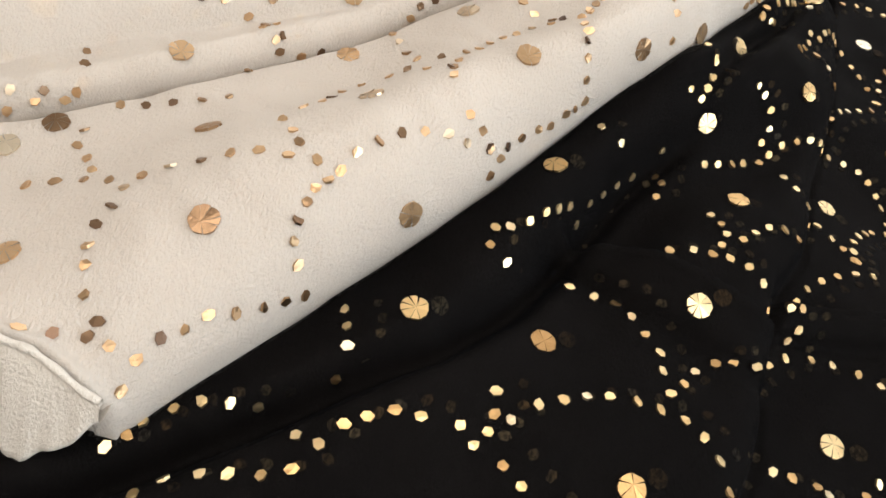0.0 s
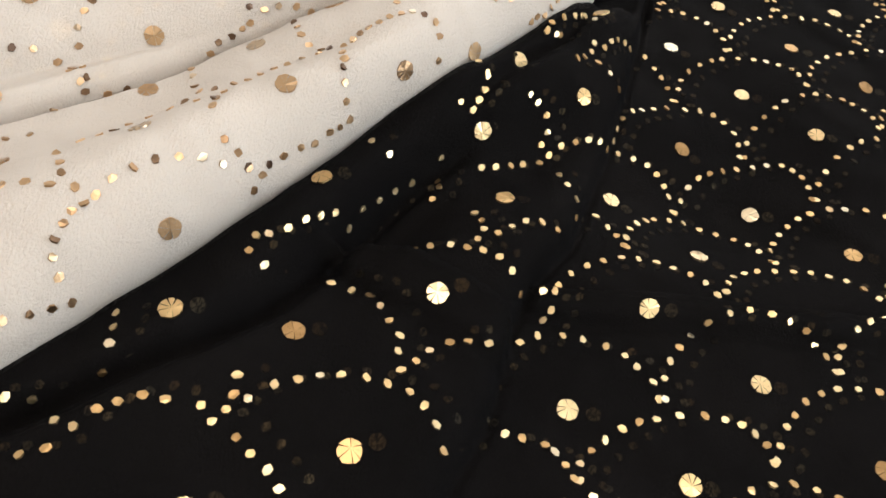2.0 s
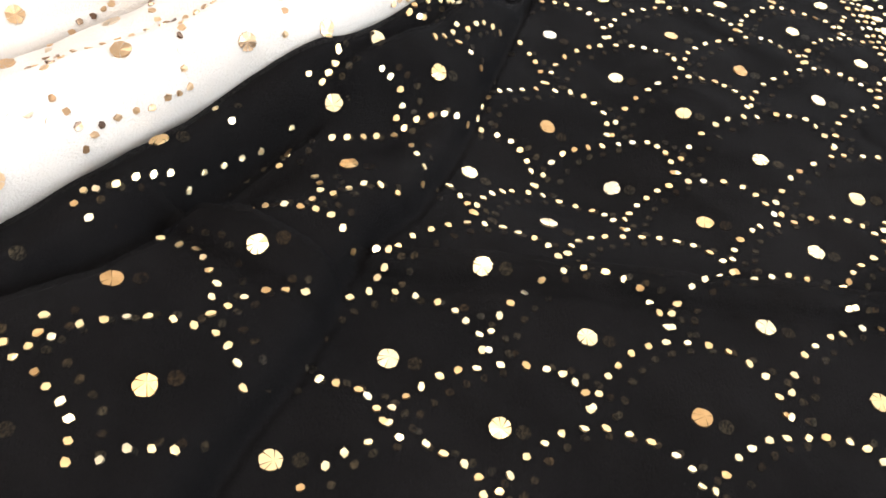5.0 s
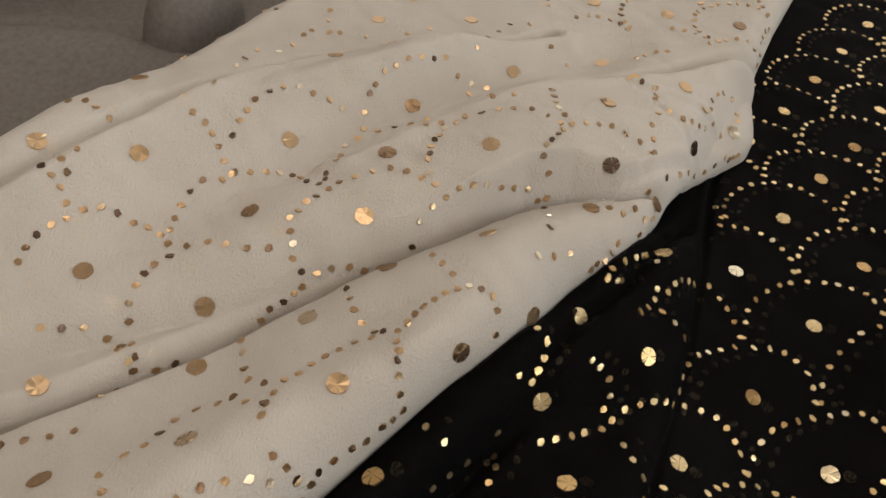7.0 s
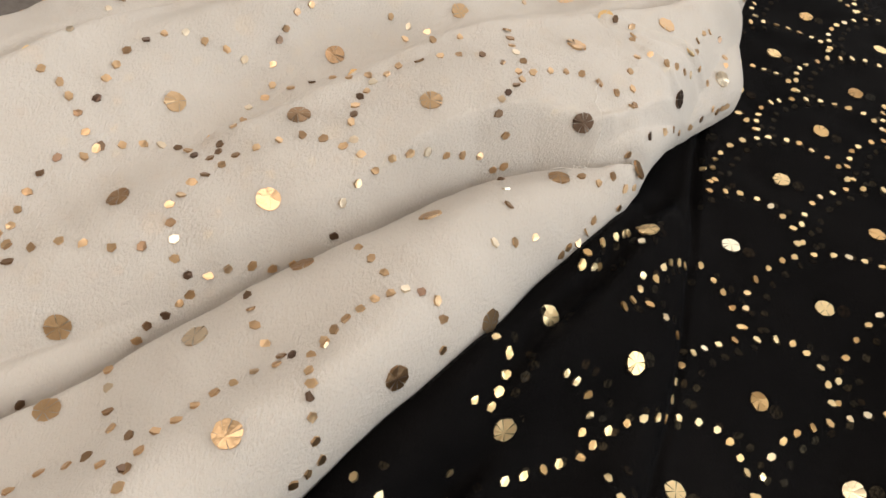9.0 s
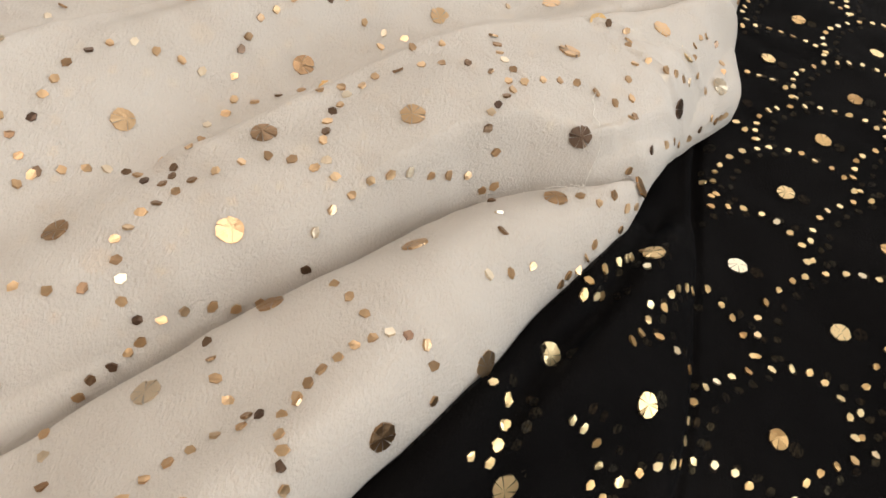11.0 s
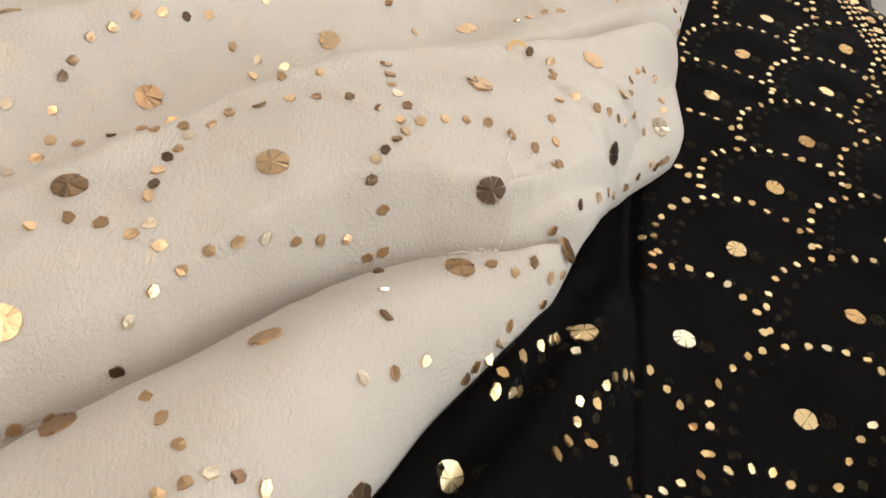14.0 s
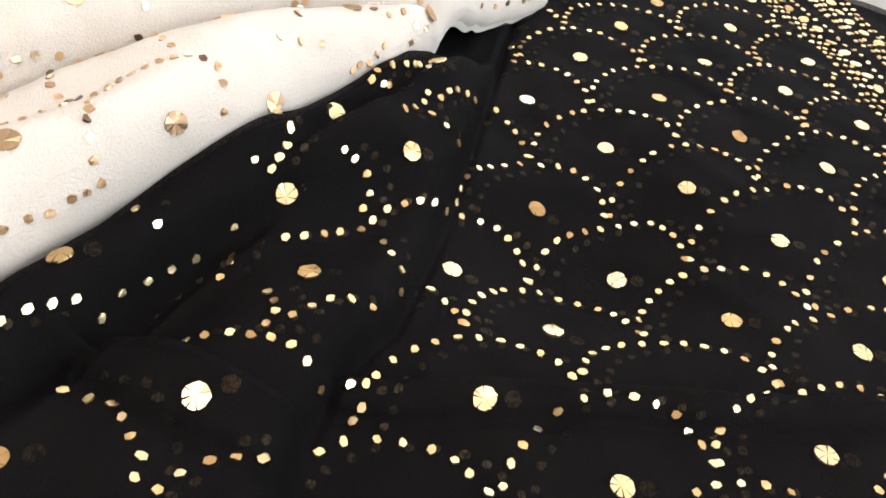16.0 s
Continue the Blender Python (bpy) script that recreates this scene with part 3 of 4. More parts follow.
def chain_x(y):
    """The line of the border's row of discs."""
    return lerp(y, [(0.0, 0.30), (0.10, 0.262), (0.219, 0.222), (0.248, 0.206), (0.264, 0.197), (0.294, 0.189), (0.339, 0.186), (0.377, 0.183), (0.60, 0.15)])


def on_black(p, margin=0.004):
    x, y = p[:, 0], p[:, 1]
    return (x < np.minimum(rim_x(y) - margin, chain_x(y) - 0.020)) & (x > -0.43) & (y > -0.43) & (y < 0.59) & (x > edge_x(y) - 0.012)


def black_dots(shift=(0.0, 0.0), slip=(0.0, 0.0)):
    """The black cloth's pattern, cut where the crease hides it."""
    fd, fs = dots_of(flat_warp, -2, 5, -6, 7, shift)
    fd = fd[on_black(fd) & (beside(fd[:, 0], fd[:, 1], CREASE) < -0.001)]
    fs = fs[on_black(fs) & (beside(fs[:, 0], fs[:, 1], CREASE) < -0.001)]
    ss = np.concatenate([along(n, pts, 0.0006) for n, *pts in FOLD_CHAINS + ROLL_CHAINS + CREASE_CHAINS])
    return np.r_[fd, np.array(DOUBLED_DISCS) + slip], np.r_[fs, ss + slip]


discs, small = black_dots()


# ---- ivory cloth ----
def white_grid(ny, bands):
    ys = np.linspace(-0.262, 0.50, ny)
    a = np.concatenate([[-0.004, -0.002], np.linspace(0, 0.08, bands[0]), np.linspace(0.08, 1, bands[1])[1:]])
    ex, fx = edge_x(ys)[:, None], far_x(ys)[:, None]
    X = ex + (fx - ex) * np.maximum(a, 0)[None]
    Y = np.repeat(ys[:, None], len(a), 1)
    Z = white_surface(X, Y)
    # the rim turns in under itself
    Z[:, 1] = Z[:, 2] - 0.006
    Z[:, 0] = Z[:, 2] - 0.03 + 0.018 * ease((ys - 0.085) / 0.02)
    X[:, 0] -= 0.006
    return X, Y, Z


X, Y, Z = white_grid(640, (34, 330))
white = tagged(put("ivory_cloth", sheet("ivory_cloth", X, Y, Z, WHITE_CREPE)), "sheer ivory crepe cloth with gold foil scallops, draped in folds", "fabric")
put("under_layer", sheet("under_layer", X[::2, ::2], Y[::2, ::2], Z[::2, ::2] - 0.002, WHITE_UNDER), white, None, "second layer of the ivory cloth showing through")



def hem_parts():
    """The narrow rolled hem and the flap that hangs from it, turned in at its lower edge."""
    n = 90
    x = np.linspace(-0.305, -0.2277, n)
    top, foot = lerp(x, HEM), lerp(x, FLAP) - 0.005 * ease((x + 0.258) / 0.006) * ease((-0.2277 - x) / 0.008)
    foot = np.convolve(np.r_[[foot[0]] * 2, foot, [foot[-1]] * 2], np.ones(5) / 5, "valid")
    z = white_height(x, top + 0.0035)
    z = np.convolve(np.r_[[z[0]] * 5, z, [z[-1]] * 5], np.ones(11) / 11, "valid") - 0.0008
    drop = np.maximum(top - foot, 0.0006)
    v = np.linspace(0, 1, 14)
    X, Y, Z = [], [], []
    for k in v:
        X.append(x)
        Y.append(top - drop * (k ** 0.8) + 0.0004 * np.sin(x * 900) * k)
        Z.append(z - 1.5 * drop * k - 0.001 * np.sin(math.pi * k) * np.sin(x * 260))
    for back, sink in ((0.0004, 0.0012), (0.002, 0.002), (0.006, 0.0015)):
        X.append(x)
        Y.append(Y[len(v) - 1] + back)
        Z.append(Z[len(v) - 1] - sink)
    put("hem_flap", sheet("hem_flap", np.array(X), np.array(Y), np.array(Z), WHITE_UNDER), white, None, "turned flap hanging from the rolled hem")
    ring = [2 * math.pi * q / 10 for q in range(11)]
    cord = 0.0011 + 0.00015 * np.sin(x * 700)
    CY = np.array([top + 0.0002 + cord * math.cos(a) for a in ring])
    CZ = np.array([z + 0.0006 + cord * math.sin(a) for a in ring])
    put("rolled_hem", sheet("rolled_hem", np.repeat(x[None], 11, 0), CY, CZ, WHITE_UNDER), white, None, "narrow rolled hem of the ivory cloth")


hem_parts()

LOWER_ROWS = {
    -2.5: [(-4.5, -0.238, -0.224), (-3.5, -0.193, -0.191)],
    -2: [(-4, -0.224, -0.188), (-3, -0.173, -0.157)],
    -1.5: [(-4.5, -0.259, -0.177), (-3.5, -0.203, -0.159), (-2.5, -0.154, -0.122), (-1.5, -0.126, -0.087)],
    -1: [(-4, -0.241, -0.148), (-3, -0.196, -0.124), (-2, -0.152, -0.089), (-1, -0.112, -0.055), (0, -0.086, -0.017)],
    -0.5: [(-3.5, -0.230, -0.115), (-2.5, -0.174, -0.109), (-1.5, -0.137, -0.059), (-0.5, -0.108, -0.029), (0.5, -0.067, 0.018)],
    0: [(-3, -0.217, -0.080), (-2, -0.178, -0.052), (-1, -0.153, -0.017), (0, -0.114, 0.009), (1, -0.070, 0.050), (2, -0.035, 0.073)],
}
UPPER_ROWS = {
    -2: [(-2, -0.276, -0.104)],
    -1.5: [(-1.5, -0.245, -0.080), (-0.5, -0.199, -0.073)],
    -1: [(-2, -0.274, -0.062), (-1, -0.223, -0.057)],
    -0.5: [(-2.5, -0.296, -0.032), (-1.5, -0.247, -0.039), (-0.5, -0.192, -0.031), (0.5, -0.144, -0.022)],
    0: [(-2, -0.278, -0.001), (-1, -0.220, -0.012), (0, -0.170, -0.002)],
    0.5: [(-2.5, -0.325, 0.030), (-1.5, -0.242, 0.009), (-0.5, -0.193, 0.010), (0.5, -0.145, 0.024), (1.5, -0.084, 0.033)],
    1: [(-2, -0.307, 0.053), (-1, -0.222, 0.039), (0, -0.171, 0.037), (1, -0.124, 0.054), (2, -0.066, 0.068)],
    1.5: [(-1.5, -0.270, 0.072), (-0.5, -0.196, 0.070), (0.5, -0.151, 0.068), (1.5, -0.097, 0.074), (2.5, -0.034, 0.093)],
    2: [(0, -0.174, 0.095), (2, -0.073, 0.110), (3, -0.021, 0.124)],
    2.5: [(-0.5, -0.192, 0.110), (0.5, -0.147, 0.124), (1.5, -0.101, 0.128), (2.5, -0.046, 0.137), (3.5, -0.004, 0.154)],
    3: [(1, -0.128, 0.152), (3, -0.029, 0.168), (4, 0.012, 0.184)],
    3.5: [(2.5, -0.058, 0.188), (3.5, -0.010, 0.197)],
    4: [(4, 0.011, 0.223)],
}
lower_warp, upper_warp = pattern(LOWER_ROWS), pattern(UPPER_ROWS)


def on_white(p, upper, margin=0.0005):
    x, y = p[:, 0], p[:, 1]
    d = beside(x, y, VALLEY)
    ok = (x < edge_x(y) - margin) & (x > far_x(y) + 0.003) & (y > -0.25) & (y < 0.49) & (beside(x, y, HEM) > 0.001)
    return ok & ((d > 0.0008) if upper else (d < 0.001))


ld, ls = dots_of(lower_warp, -8, 4, -5, 1)
ud, us = dots_of(upper_warp, -4, 7, -4, 8)
# what shows of the arches on the folds: a number of dots along a bent line
UPPER_CHAINS = [
    (10, (-0.2456, 0.0280), (-0.2462, 0.0357), (-0.2447, 0.0431), (-0.2426, 0.0511), (-0.2381, 0.0572), (-0.2295, 0.0663), (-0.2226, 0.0691), (-0.2161, 0.0695), (-0.2118, 0.0719), (-0.2049, 0.0723)),
    (9, (-0.1953, 0.0860), (-0.1964, 0.0798), (-0.1928, 0.0653), (-0.1956, 0.0591), (-0.1972, 0.0501), (-0.1935, 0.0286), (-0.1936, 0.0240), (-0.1959, 0.0201)),
    (10, (-0.2426, 0.0070), (-0.2343, 0.0158), (-0.2137, 0.0216), (-0.2032, 0.0138), (-0.1937, 0.0102), (-0.1902, 0.0071)),
    (7, (-0.1946, 0.0153), (-0.1859, 0.0134), (-0.1656, 0.0255), (-0.1507, 0.0235)),
    (2, (-0.1477, 0.0279), (-0.1433, 0.0225)),
    (13, (-0.1939, 0.0016), (-0.1991, -0.0102), (-0.1999, -0.0152), (-0.1922, -0.0300), (-0.1867, -0.0318), (-0.2007, -0.0514)),
    (5, (-0.1830, -0.0277), (-0.1590, -0.0113)),
    (10, (-0.1472, -0.0006), (-0.1460, 0.0046), (-0.1380, 0.0194), (-0.1268, 0.0300), (-0.1028, 0.0487)),
]
UPPER_END_CHAINS = [
    (6, (-0.1488, 0.0617), (-0.1523, 0.0498), (-0.1510, 0.0360)),
    (8, (-0.1861, 0.0707), (-0.1793, 0.0762), (-0.1726, 0.0784), (-0.1657, 0.0829), (-0.1580, 0.0622), (-0.1510, 0.0664), (-0.1490, 0.0698), (-0.1449, 0.0676)),
    (7, (-0.1408, 0.0725), (-0.1267, 0.0803), (-0.1173, 0.0833), (-0.1010, 0.0824), (-0.0945, 0.0799)),
]
DRAWN_CHAINS = [
    (7, (-0.0886, 0.0818), (-0.0740, 0.0924), (-0.0664, 0.0948), (-0.0593, 0.0944), (-0.0455, 0.0910)),
    (8, (-0.0927, 0.0753), (-0.0979, 0.0636), (-0.0985, 0.0575), (-0.0917, 0.0544), (-0.0964, 0.0507)),
    (5, (-0.1028, 0.1093), (-0.1005, 0.1057), (-0.0999, 0.0991), (-0.0968, 0.0917), (-0.0930, 0.0866)),
    (6, (-0.1484, 0.1220), (-0.1443, 0.1275), (-0.1395, 0.1306), (-0.1322, 0.0924), (-0.1247, 0.0944), (-0.1210, 0.0974)),
    (9, (-0.0437, 0.0926), (-0.0456, 0.0989), (-0.0468, 0.1159), (-0.0440, 0.1225), (-0.0397, 0.1283), (-0.0299, 0.1282), (-0.0123, 0.1507)),
    (7, (-0.0427, 0.0758), (-0.0282, 0.0966), (-0.0091, 0.1340), (0.0022, 0.1525)),
    (9, (0.0013, 0.1684), (-0.0055, 0.1637), (-0.0101, 0.1622), (-0.0113, 0.1682), (-0.0093, 0.1789), (-0.0041, 0.1884), (0.0022, 0.1934), (0.0112, 0.1972), (0.0109, 0.1856)),
    (4, (-0.0555, 0.1498), (-0.0474, 0.1504), (-0.0467, 0.1346)),
]
DRAWN_END_CHAINS = [
    (4, (0.0078, 0.1618), (0.0167, 0.1714)),
]
FAR_CHAINS = [
    (12, (-0.2990, -0.0683), (-0.2995, -0.0620), (-0.2957, -0.0462), (-0.2906, -0.0409), (-0.2870, -0.0345), (-0.2802, -0.0304), (-0.2726, -0.0292), (-0.2668, -0.0307), (-0.2597, -0.0307), (-0.2482, -0.0371)),
    (4, (-0.2949, -0.0367), (-0.2981, -0.0323), (-0.2992, -0.0252), (-0.3027, -0.0300)),
    (6, (-0.2657, 0.0277), (-0.2601, 0.0274), (-0.2539, 0.0237), (-0.2484, 0.0190), (-0.2441, 0.0131), (-0.2398, 0.0105)),
    (5, (-0.2496, 0.0017), (-0.2524, -0.0057), (-0.2537, -0.0147), (-0.2529, -0.0237), (-0.2506, -0.0293)),
    (6, (-0.2483, -0.0365), (-0.2383, -0.0372), (-0.2313, -0.0342), (-0.2109, -0.0315), (-0.2046, -0.0296)),
    (6, (-0.2437, -0.0442), (-0.2500, -0.0541), (-0.2508, -0.0687), (-0.2491, -0.0732)),
    (6, (-0.2783, -0.0893), (-0.2645, -0.0826), (-0.2555, -0.0804), (-0.2408, -0.0857)),
    (9, (-0.2633, 0.0485), (-0.2702, 0.0800), (-0.2709, 0.1064), (-0.2683, 0.1143), (-0.2567, 0.1167), (-0.2532, 0.1403)),
]
FAR_MID_CHAINS = [
    (9, (-0.2503, 0.1475), (-0.2232, 0.1534), (-0.2102, 0.1513), (-0.1940, 0.1253), (-0.1982, 0.1608), (-0.1859, 0.1786)),
    (9, (-0.1937, 0.0914), (-0.1914, 0.0986), (-0.1875, 0.1043), (-0.1661, 0.1265), (-0.1574, 0.1267), (-0.1490, 0.1292)),
    (9, (-0.1511, 0.1480), (-0.1470, 0.1593), (-0.1452, 0.1883), (-0.1341, 0.2087), (-0.1196, 0.2006), (-0.1122, 0.1850), (-0.1067, 0.1850), (-0.0980, 0.1826)),
    (4, (-0.0576, 0.2020), (-0.0500, 0.2085), (-0.0391, 0.2129)),
    (3, (-0.2485, 0.1745), (-0.2405, 0.1500)),
    (4, (-0.3195, 0.0136), (-0.3130, 0.0159), (-0.2992, 0.0110)),
    (3, (-0.3080, -0.0293), (-0.3002, -0.0196), (-0.2993, -0.0144)),
    (5, (-0.3086, -0.1483), (-0.2911, -0.1374), (-0.2972, -0.1208)),
    (5, (-0.2461, -0.1039), (-0.2428, -0.0933), (-0.2277, -0.0785)),
    (3, (-0.2490, -0.0843), (-0.2454, -0.0783), (-0.2415, -0.0884)),
]
LOWER_CHAINS = [
    (3, (-0.1355, -0.0115), (-0.1235, -0.0241)),
    (11, (-0.1349, -0.0533), (-0.1289, -0.0406), (-0.1198, -0.0316), (-0.1144, -0.0299), (-0.1037, -0.0306), (-0.0994, -0.0390)),
    (5, (-0.1673, -0.0329), (-0.1575, -0.0498), (-0.1467, -0.0576)),
    (13, (-0.1732, -0.1097), (-0.1749, -0.1036), (-0.1729, -0.0933), (-0.1669, -0.0812), (-0.1594, -0.0701), (-0.1537, -0.0651), (-0.1478, -0.0626), (-0.1458, -0.0582), (-0.1365, -0.0584), (-0.1343, -0.0535)),
    (6, (-0.1360, -0.0650), (-0.1296, -0.0817), (-0.1273, -0.0824)),
    (5, (-0.2045, -0.0635), (-0.1959, -0.0786), (-0.1882, -0.0882), (-0.1806, -0.0916)),
    (5, (-0.0637, 0.0229), (-0.0529, 0.0405)),
    (3, (-0.0425, 0.0552), (-0.0438, 0.0572), (-0.0376, 0.0659)),
    (4, (-0.0927, 0.0449), (-0.0882, 0.0224), (-0.0813, 0.0170), (-0.0761, 0.0153)),
    (2, (-0.0899, 0.0022), (-0.0829, 0.0079)),
    (3, (-0.0617, 0.0540), (-0.0531, 0.0549), (-0.0484, 0.0601)),
]
HEM_CHAINS = [
    (5, (-0.2844, -0.1803), (-0.2692, -0.1758), (-0.2592, -0.1766), (-0.2509, -0.1802)),
    (7, (-0.2485, -0.1753), (-0.2429, -0.1711), (-0.2272, -0.1646), (-0.2187, -0.1621), (-0.2018, -0.1596)),
    (8, (-0.1949, -0.1596), (-0.1984, -0.1665), (-0.2003, -0.1803), (-0.1962, -0.1876), (-0.1935, -0.1883)),
    (8, (-0.1977, -0.1938), (-0.2190, -0.2137), (-0.2265, -0.2266), (-0.2273, -0.2328)),
    (7, (-0.2508, -0.1877), (-0.2520, -0.1954), (-0.2500, -0.2033), (-0.2429, -0.2163), (-0.2326, -0.2255)),
    (3, (-0.2547, -0.2290), (-0.2389, -0.2256)),
    (4, (-0.2814, -0.1516), (-0.2802, -0.1584), (-0.2674, -0.1702)),
    (7, (-0.1924, -0.1524), (-0.1809, -0.1394), (-0.1745, -0.1340), (-0.1623, -0.1283), (-0.1559, -0.1234)),
    (5, (-0.1649, -0.1218), (-0.1559, -0.1234), (-0.1512, -0.1205), (-0.1528, -0.1258)),
    (6, (-0.1495, -0.1162), (-0.1295, -0.0860)),
    (3, (-0.2180, -0.1435), (-0.2086, -0.1549)),
]
HEM_END_CHAINS = [
    (9, (-0.2159, -0.1332), (-0.2112, -0.1296), (-0.2104, -0.1111), (-0.2007, -0.0996), (-0.1926, -0.1028), (-0.1886, -0.0976), (-0.1816, -0.1033), (-0.1751, -0.1041)),
    (9, (-0.3084, -0.1522), (-0.3012, -0.1480), (-0.2896, -0.1384), (-0.2787, -0.1376), (-0.2538, -0.1266), (-0.2459, -0.1216)),
]
IVORY_DISCS = [(-0.2219, 0.0408), (-0.1697, -0.0026), (-0.2208, -0.0110), (-0.1712, 0.0375), (-0.1739, 0.0954), (-0.1244, 0.0537), (-0.0653, 0.0706), (-0.0727, 0.1114), (-0.0288, 0.1676), (-0.0190, 0.1272), (0.0097, 0.1762), (-0.1534, -0.0165), (-0.1785, -0.0512), (-0.1144, 0.0090), (-0.1116, -0.0551), (-0.0703, 0.0496), (-0.0366, 0.0732), (-0.0864, -0.0197), (-0.2786, -0.0010), (-0.2742, -0.0612), (-0.2228, -0.0567), (-0.3180, -0.0158), (-0.3071, 0.0524), (-0.2234, 0.1116), (-0.2177, 0.1756), (-0.1638, 0.1988), (-0.1278, 0.1526), (-0.0778, 0.1971), (-0.2683, -0.1097), (-0.2237, -0.1882), (-0.2415, -0.1466), (-0.1729, -0.1555), (-0.1520, -0.0888), (-0.1968, -0.1226), (-0.2162, -0.0806), (-0.2914, -0.1520), (-0.3000, -0.1663), (-0.2715, -0.2081)]


def apart_from(p, q, least):
    """Those of p that lie clear of all q."""
    return p[np.min(np.hypot(p[:, None, 0] - q[None, :, 0], p[:, None, 1] - q[None, :, 1]), axis=1) > least]


def inside_white(p):
    """Keeps pieces on the cloth, drawn in from its rim."""
    x, y = p[:, 0], p[:, 1]
    return np.stack([np.clip(x, far_x(y) + 0.002, edge_x(y) - 0.0004), y], 1)


chained = inside_white(np.concatenate([along(n, pts, 0.0006) for n, *pts in UPPER_CHAINS + UPPER_END_CHAINS + DRAWN_CHAINS + DRAWN_END_CHAINS + FAR_CHAINS + FAR_MID_CHAINS + LOWER_CHAINS + HEM_CHAINS + HEM_END_CHAINS]))
seen_discs = np.array(IVORY_DISCS)
white_discs = np.r_[seen_discs, apart_from(np.r_[ld[on_white(ld, False)], ud[on_white(ud, True)]], np.r_[seen_discs, chained], 0.03)]
white_small = np.r_[chained, apart_from(np.r_[ls[on_white(ls, False)], us[on_white(us, True)]], np.r_[chained, seen_discs], 0.03)]


def dress(cloth, height, discs, small, centre, seed, lift, askew, disc_meshes, dot_meshes, loose_foil):
    """Lays discs and dots on a cloth: the ones about the centre of the spread singly, the rest joined."""
    rnd = random.Random(seed)
    for m in seats(height, discs, lift, 0.035, seed, 0.004):
        put("foil_disc", rnd.choice(disc_meshes), cloth, m)
    order = np.argsort(np.hypot(small[:, 0] - centre[0], small[:, 1] - centre[1]))
    near, rest = small[order[:300]], small[order[300:]]
    for m in seats(height, near, lift, askew, seed + 1):
        put("foil_dot", rnd.choice(dot_meshes), cloth, m)
    strew("foil_dots", SMALL, seats(height, rest, lift, askew, seed + 2), loose_foil, cloth, "strewn small gold foil dots", seed + 3)


dress(black, black_height, discs, small, (0.05, -0.02), 11, 0.0003, 0.125, LARGE_MESH, SMALL_MESH, FOIL_LOOSE)
dress(white, white_surface, white_discs, white_small, (-0.13, 0.0), 23, 0.0003, 0.26, DIMMED_LARGE_MESH, DIMMED_SMALL_MESH, DIMMED_FOIL_LOOSE)

# the second layers carry the same pattern, a little shifted
gd, gs = black_dots((0.16, 0.10), (0.008, 0.006))
strew("under_dots", SMALL, seats(black_height, gs, -0.0019, 0.1, 31), FOIL_LOOSE, black, "gold dots dimmed by the sheer cloth over them", 32)
strew("under_discs", LARGE, seats(black_height, gd, -0.0022, 0.03, 33, 0.004), FOIL_LOOSE, black, "gold discs dimmed by the sheer cloth over them", 34, 0.7)
gd, gs = dots_of(upper_warp, -4, 7, -4, 8, (0.3, -0.22))
gd, gs = gd[on_white(gd, True)], gs[on_white(gs, True)]
strew("under_dots", SMALL, seats(white_surface, gs, -0.0013, 0.1, 41), FOIL_LOOSE, white, "gold dots veiled by the sheer cloth over them", 42)
strew("under_discs", LARGE, seats(white_surface, gd, -0.0013, 0.06, 43), FOIL_LOOSE, white, "gold discs veiled by the sheer cloth over them", 44)

# ---- border of the black cloth ----
border_disc, border_dot = [], []
rnd = random.Random(5)
for off, step in ((0.0, 0.0125), (0.043, 0.0125)):
    y = 0.0
    while y < 0.58:
        border_disc.append((chain_x(y) + off, y))
        y += step
for off in (-0.016, -0.0105, -0.0055, 0.0105, 0.026, 0.031, 0.036, 0.0515, 0.057):
    y = rnd.uniform(0, 0.006)
    while y < 0.58:
        border_dot.append((chain_x(y) + off + rnd.uniform(-0.0008, 0.0008), y))
        y += rnd.uniform(0.0062, 0.0074)
border_disc, border_dot = np.array(border_disc), np.array(border_dot)
border_disc = border_disc[border_disc[:, 0] < rim_x(border_disc[:, 1]) - 0.005]
border_dot = border_dot[border_dot[:, 0] < rim_x(border_dot[:, 1]) - 0.003]
for m in seats(black_height, border_disc, 0.0003, 0.1, 51):
    put("border_disc", rnd.choice(LARGE_MESH), black, m @ Matrix.Scale(0.85, 4))
strew("border_dots", SMALL, seats(black_height, border_dot, 0.0003, 0.12, 52), FOIL_LOOSE, black, "dense gold foil dots of the woven border", 53)

# ---- beyond the ivory cloth ----
def mound(name, x0, x1, y0, y1, n, height, mat):
    xs, ys = np.meshgrid(np.linspace(x0, x1, n), np.linspace(y0, y1, n))
    return sheet(name, xs, ys, height(xs, ys), mat)


def grey_height(x, y):
    fold = beside(x, y, [(-0.52, 0.115), (-0.44, 0.15), (-0.395, 0.16), (-0.34, 0.155), (-0.25, 0.19)])
    return 0.004 + 0.012 * np.exp(-(((fold + 0.02) / 0.03) ** 2)) - 0.006 * np.exp(-(((fold - 0.006) / 0.006) ** 2)) + 0.02 * ease((fold - 0.03) / 0.1) + 0.0006 * ripple(x, y, 0.02, 0.3)


tagged(put("grey_cloth", mound("grey_cloth", -0.9, -0.24, -0.3, 0.8, 180, grey_height, GREY_CLOTH)), "plain grey linen cloth lying in a soft fold", "fabric")


def corner_height(x, y):
    r = np.hypot((x + 0.352) / 0.03, (y - 0.19) / 0.045)
    return 0.052 * np.sqrt(np.clip(1 - r ** 2, 0, 1)) + 0.002


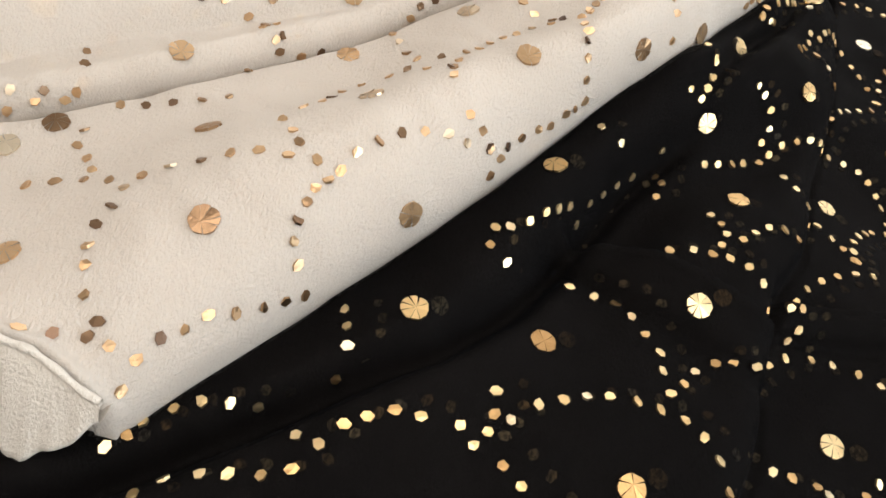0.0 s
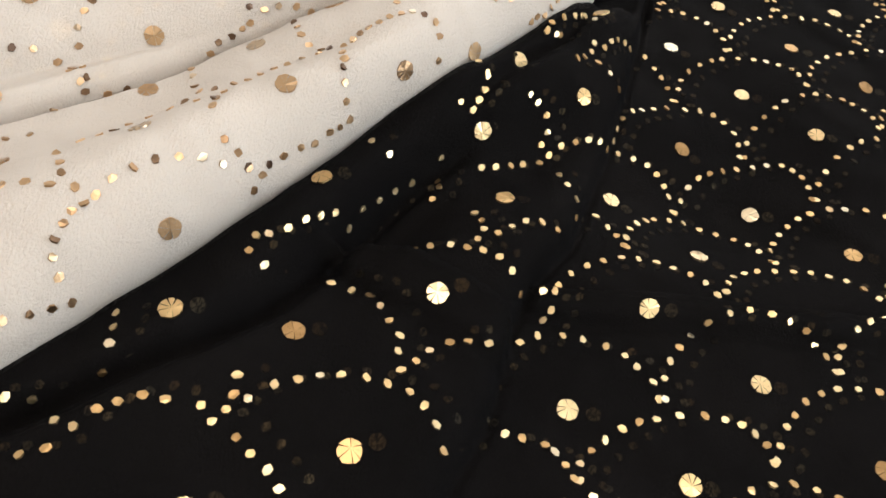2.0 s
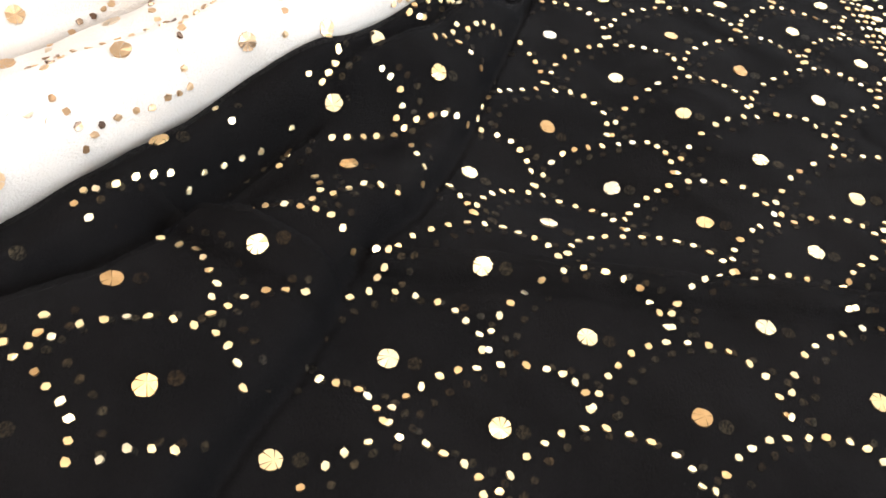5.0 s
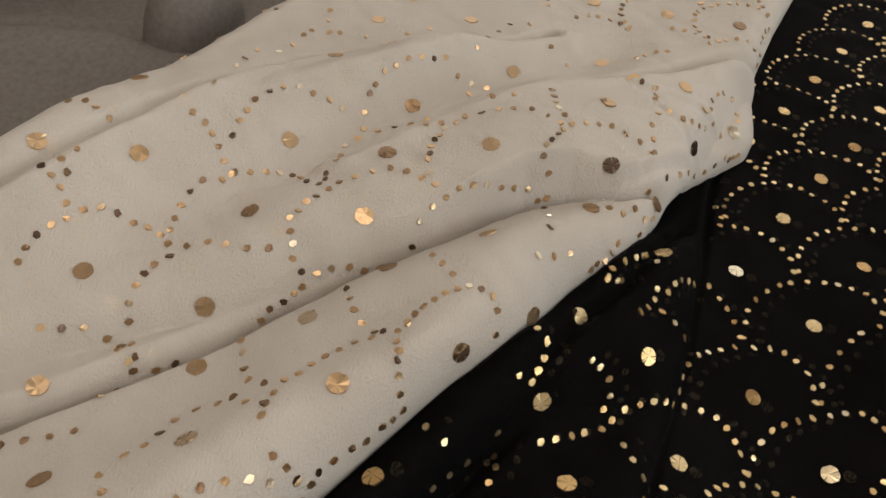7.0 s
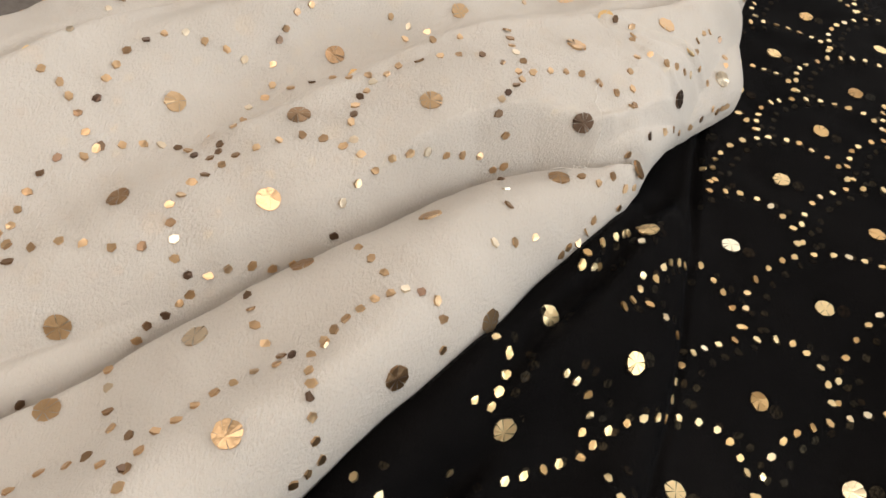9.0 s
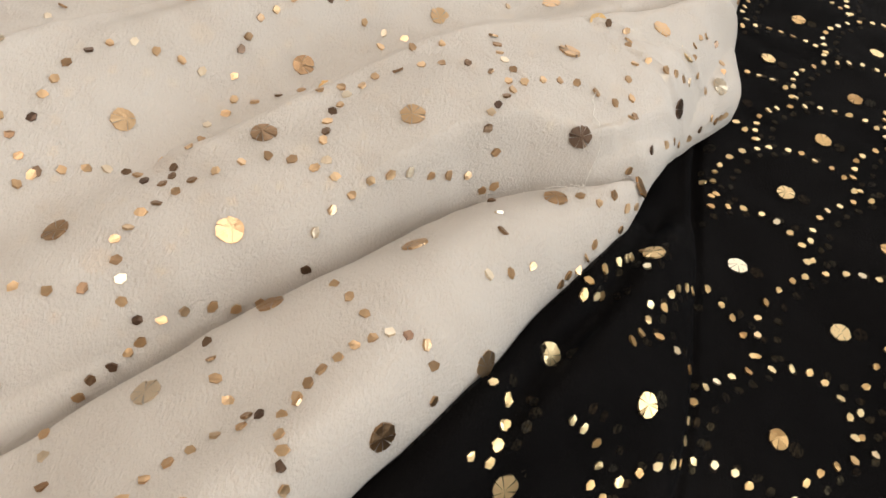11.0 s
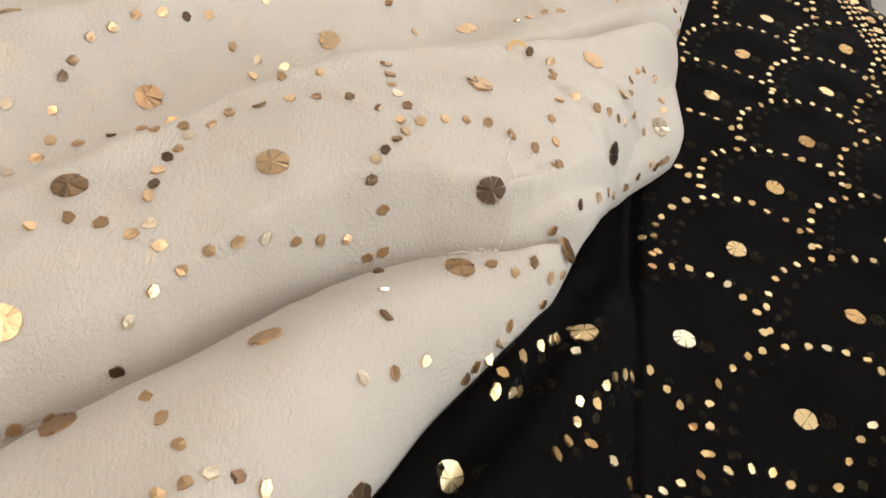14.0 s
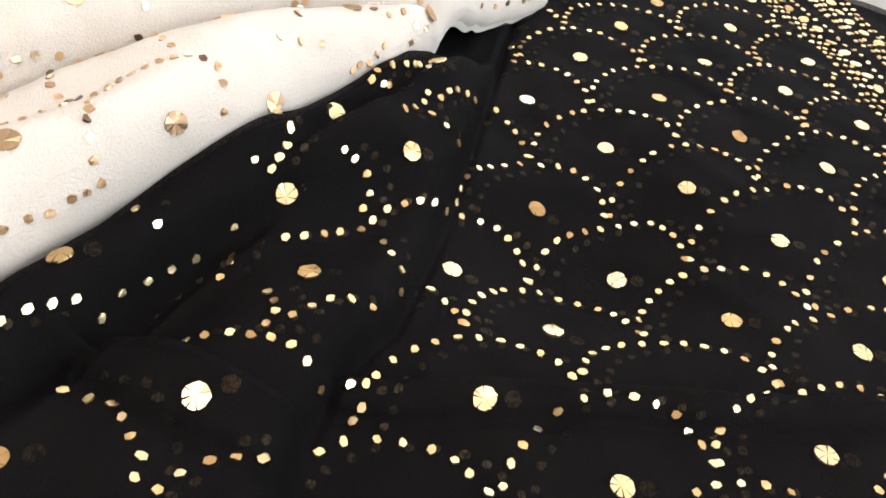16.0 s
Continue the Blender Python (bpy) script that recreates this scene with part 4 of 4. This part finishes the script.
tagged(put("rolled_cloth_end", mound("rolled_cloth_end", -0.385, -0.318, 0.14, 0.24, 40, corner_height, GREY_CLOTH)), "rolled end of grey linen lying on the grey cloth", "fabric")
bm = bmesh.new()
bmesh.ops.create_cube(bm, size=1)
bmesh.ops.scale(bm, vec=(0.30, 0.18, 0.035), verts=bm.verts)
bmesh.ops.bevel(bm, geom=bm.edges[:], offset=0.006, segments=3, affect="EDGES")
me = bpy.data.meshes.new("tan_board")
bm.to_mesh(me)
bm.free()
me.materials.append(TAN)
tagged(put("tan_board", me, None, pose(-0.585, 0.205, 0.045, 0, 0, 38)), "tan wooden board end lying on the grey cloth", "board")


def thread(name, pts, r):
    """A thin strand laid along a bent line on the ivory cloth."""
    p = along(60, pts)
    x, y = p[:, 0] + 0.0005 * np.sin(np.arange(60) * 0.7), p[:, 1] + 0.0004 * np.sin(np.arange(60) * 0.43)
    z = white_surface(x, y)
    z = np.convolve(np.r_[[z[0]] * 4, z, [z[-1]] * 4], np.ones(9) / 9, "valid") + 0.0009 + 0.0005 * np.sin(np.arange(60) * 0.5)
    way = np.gradient(np.stack([x, y, z], 1), axis=0)
    v, f = [], []
    for k in range(60):
        a = Vector(way[k]).normalized()
        b = a.cross(Vector((0, 0, 1))).normalized()
        c = a.cross(b)
        for q in range(5):
            w = 2 * math.pi * q / 5
            v.append(Vector((x[k], y[k], z[k])) + r * (math.cos(w) * b + math.sin(w) * c))
        if k:
            f += [(5 * k - 5 + q, 5 * k - 5 + (q + 1) % 5, 5 * k + (q + 1) % 5, 5 * k + q) for q in range(5)]
    return put(name, mesh_of(name, [tuple(q) for q in v], f, THREAD))


strand = thread("loose_thread", [(-0.0737, 0.0580), (-0.068, 0.0585), (-0.063, 0.0600), (-0.060, 0.0640), (-0.0575, 0.069), (-0.0578, 0.075), (-0.061, 0.083), (-0.0616, 0.0955)], 0.00013)
tagged(strand, "fine loose ivory thread lying on the ivory cloth", "thread")
strand = thread("loose_thread", [(-0.0670, 0.0600), (-0.0640, 0.0600), (-0.0615, 0.0590), (-0.0600, 0.0605), (-0.0610, 0.0620)], 0.00013)
tagged(strand, "short curled loose thread at the ivory cloth's crease", "thread")
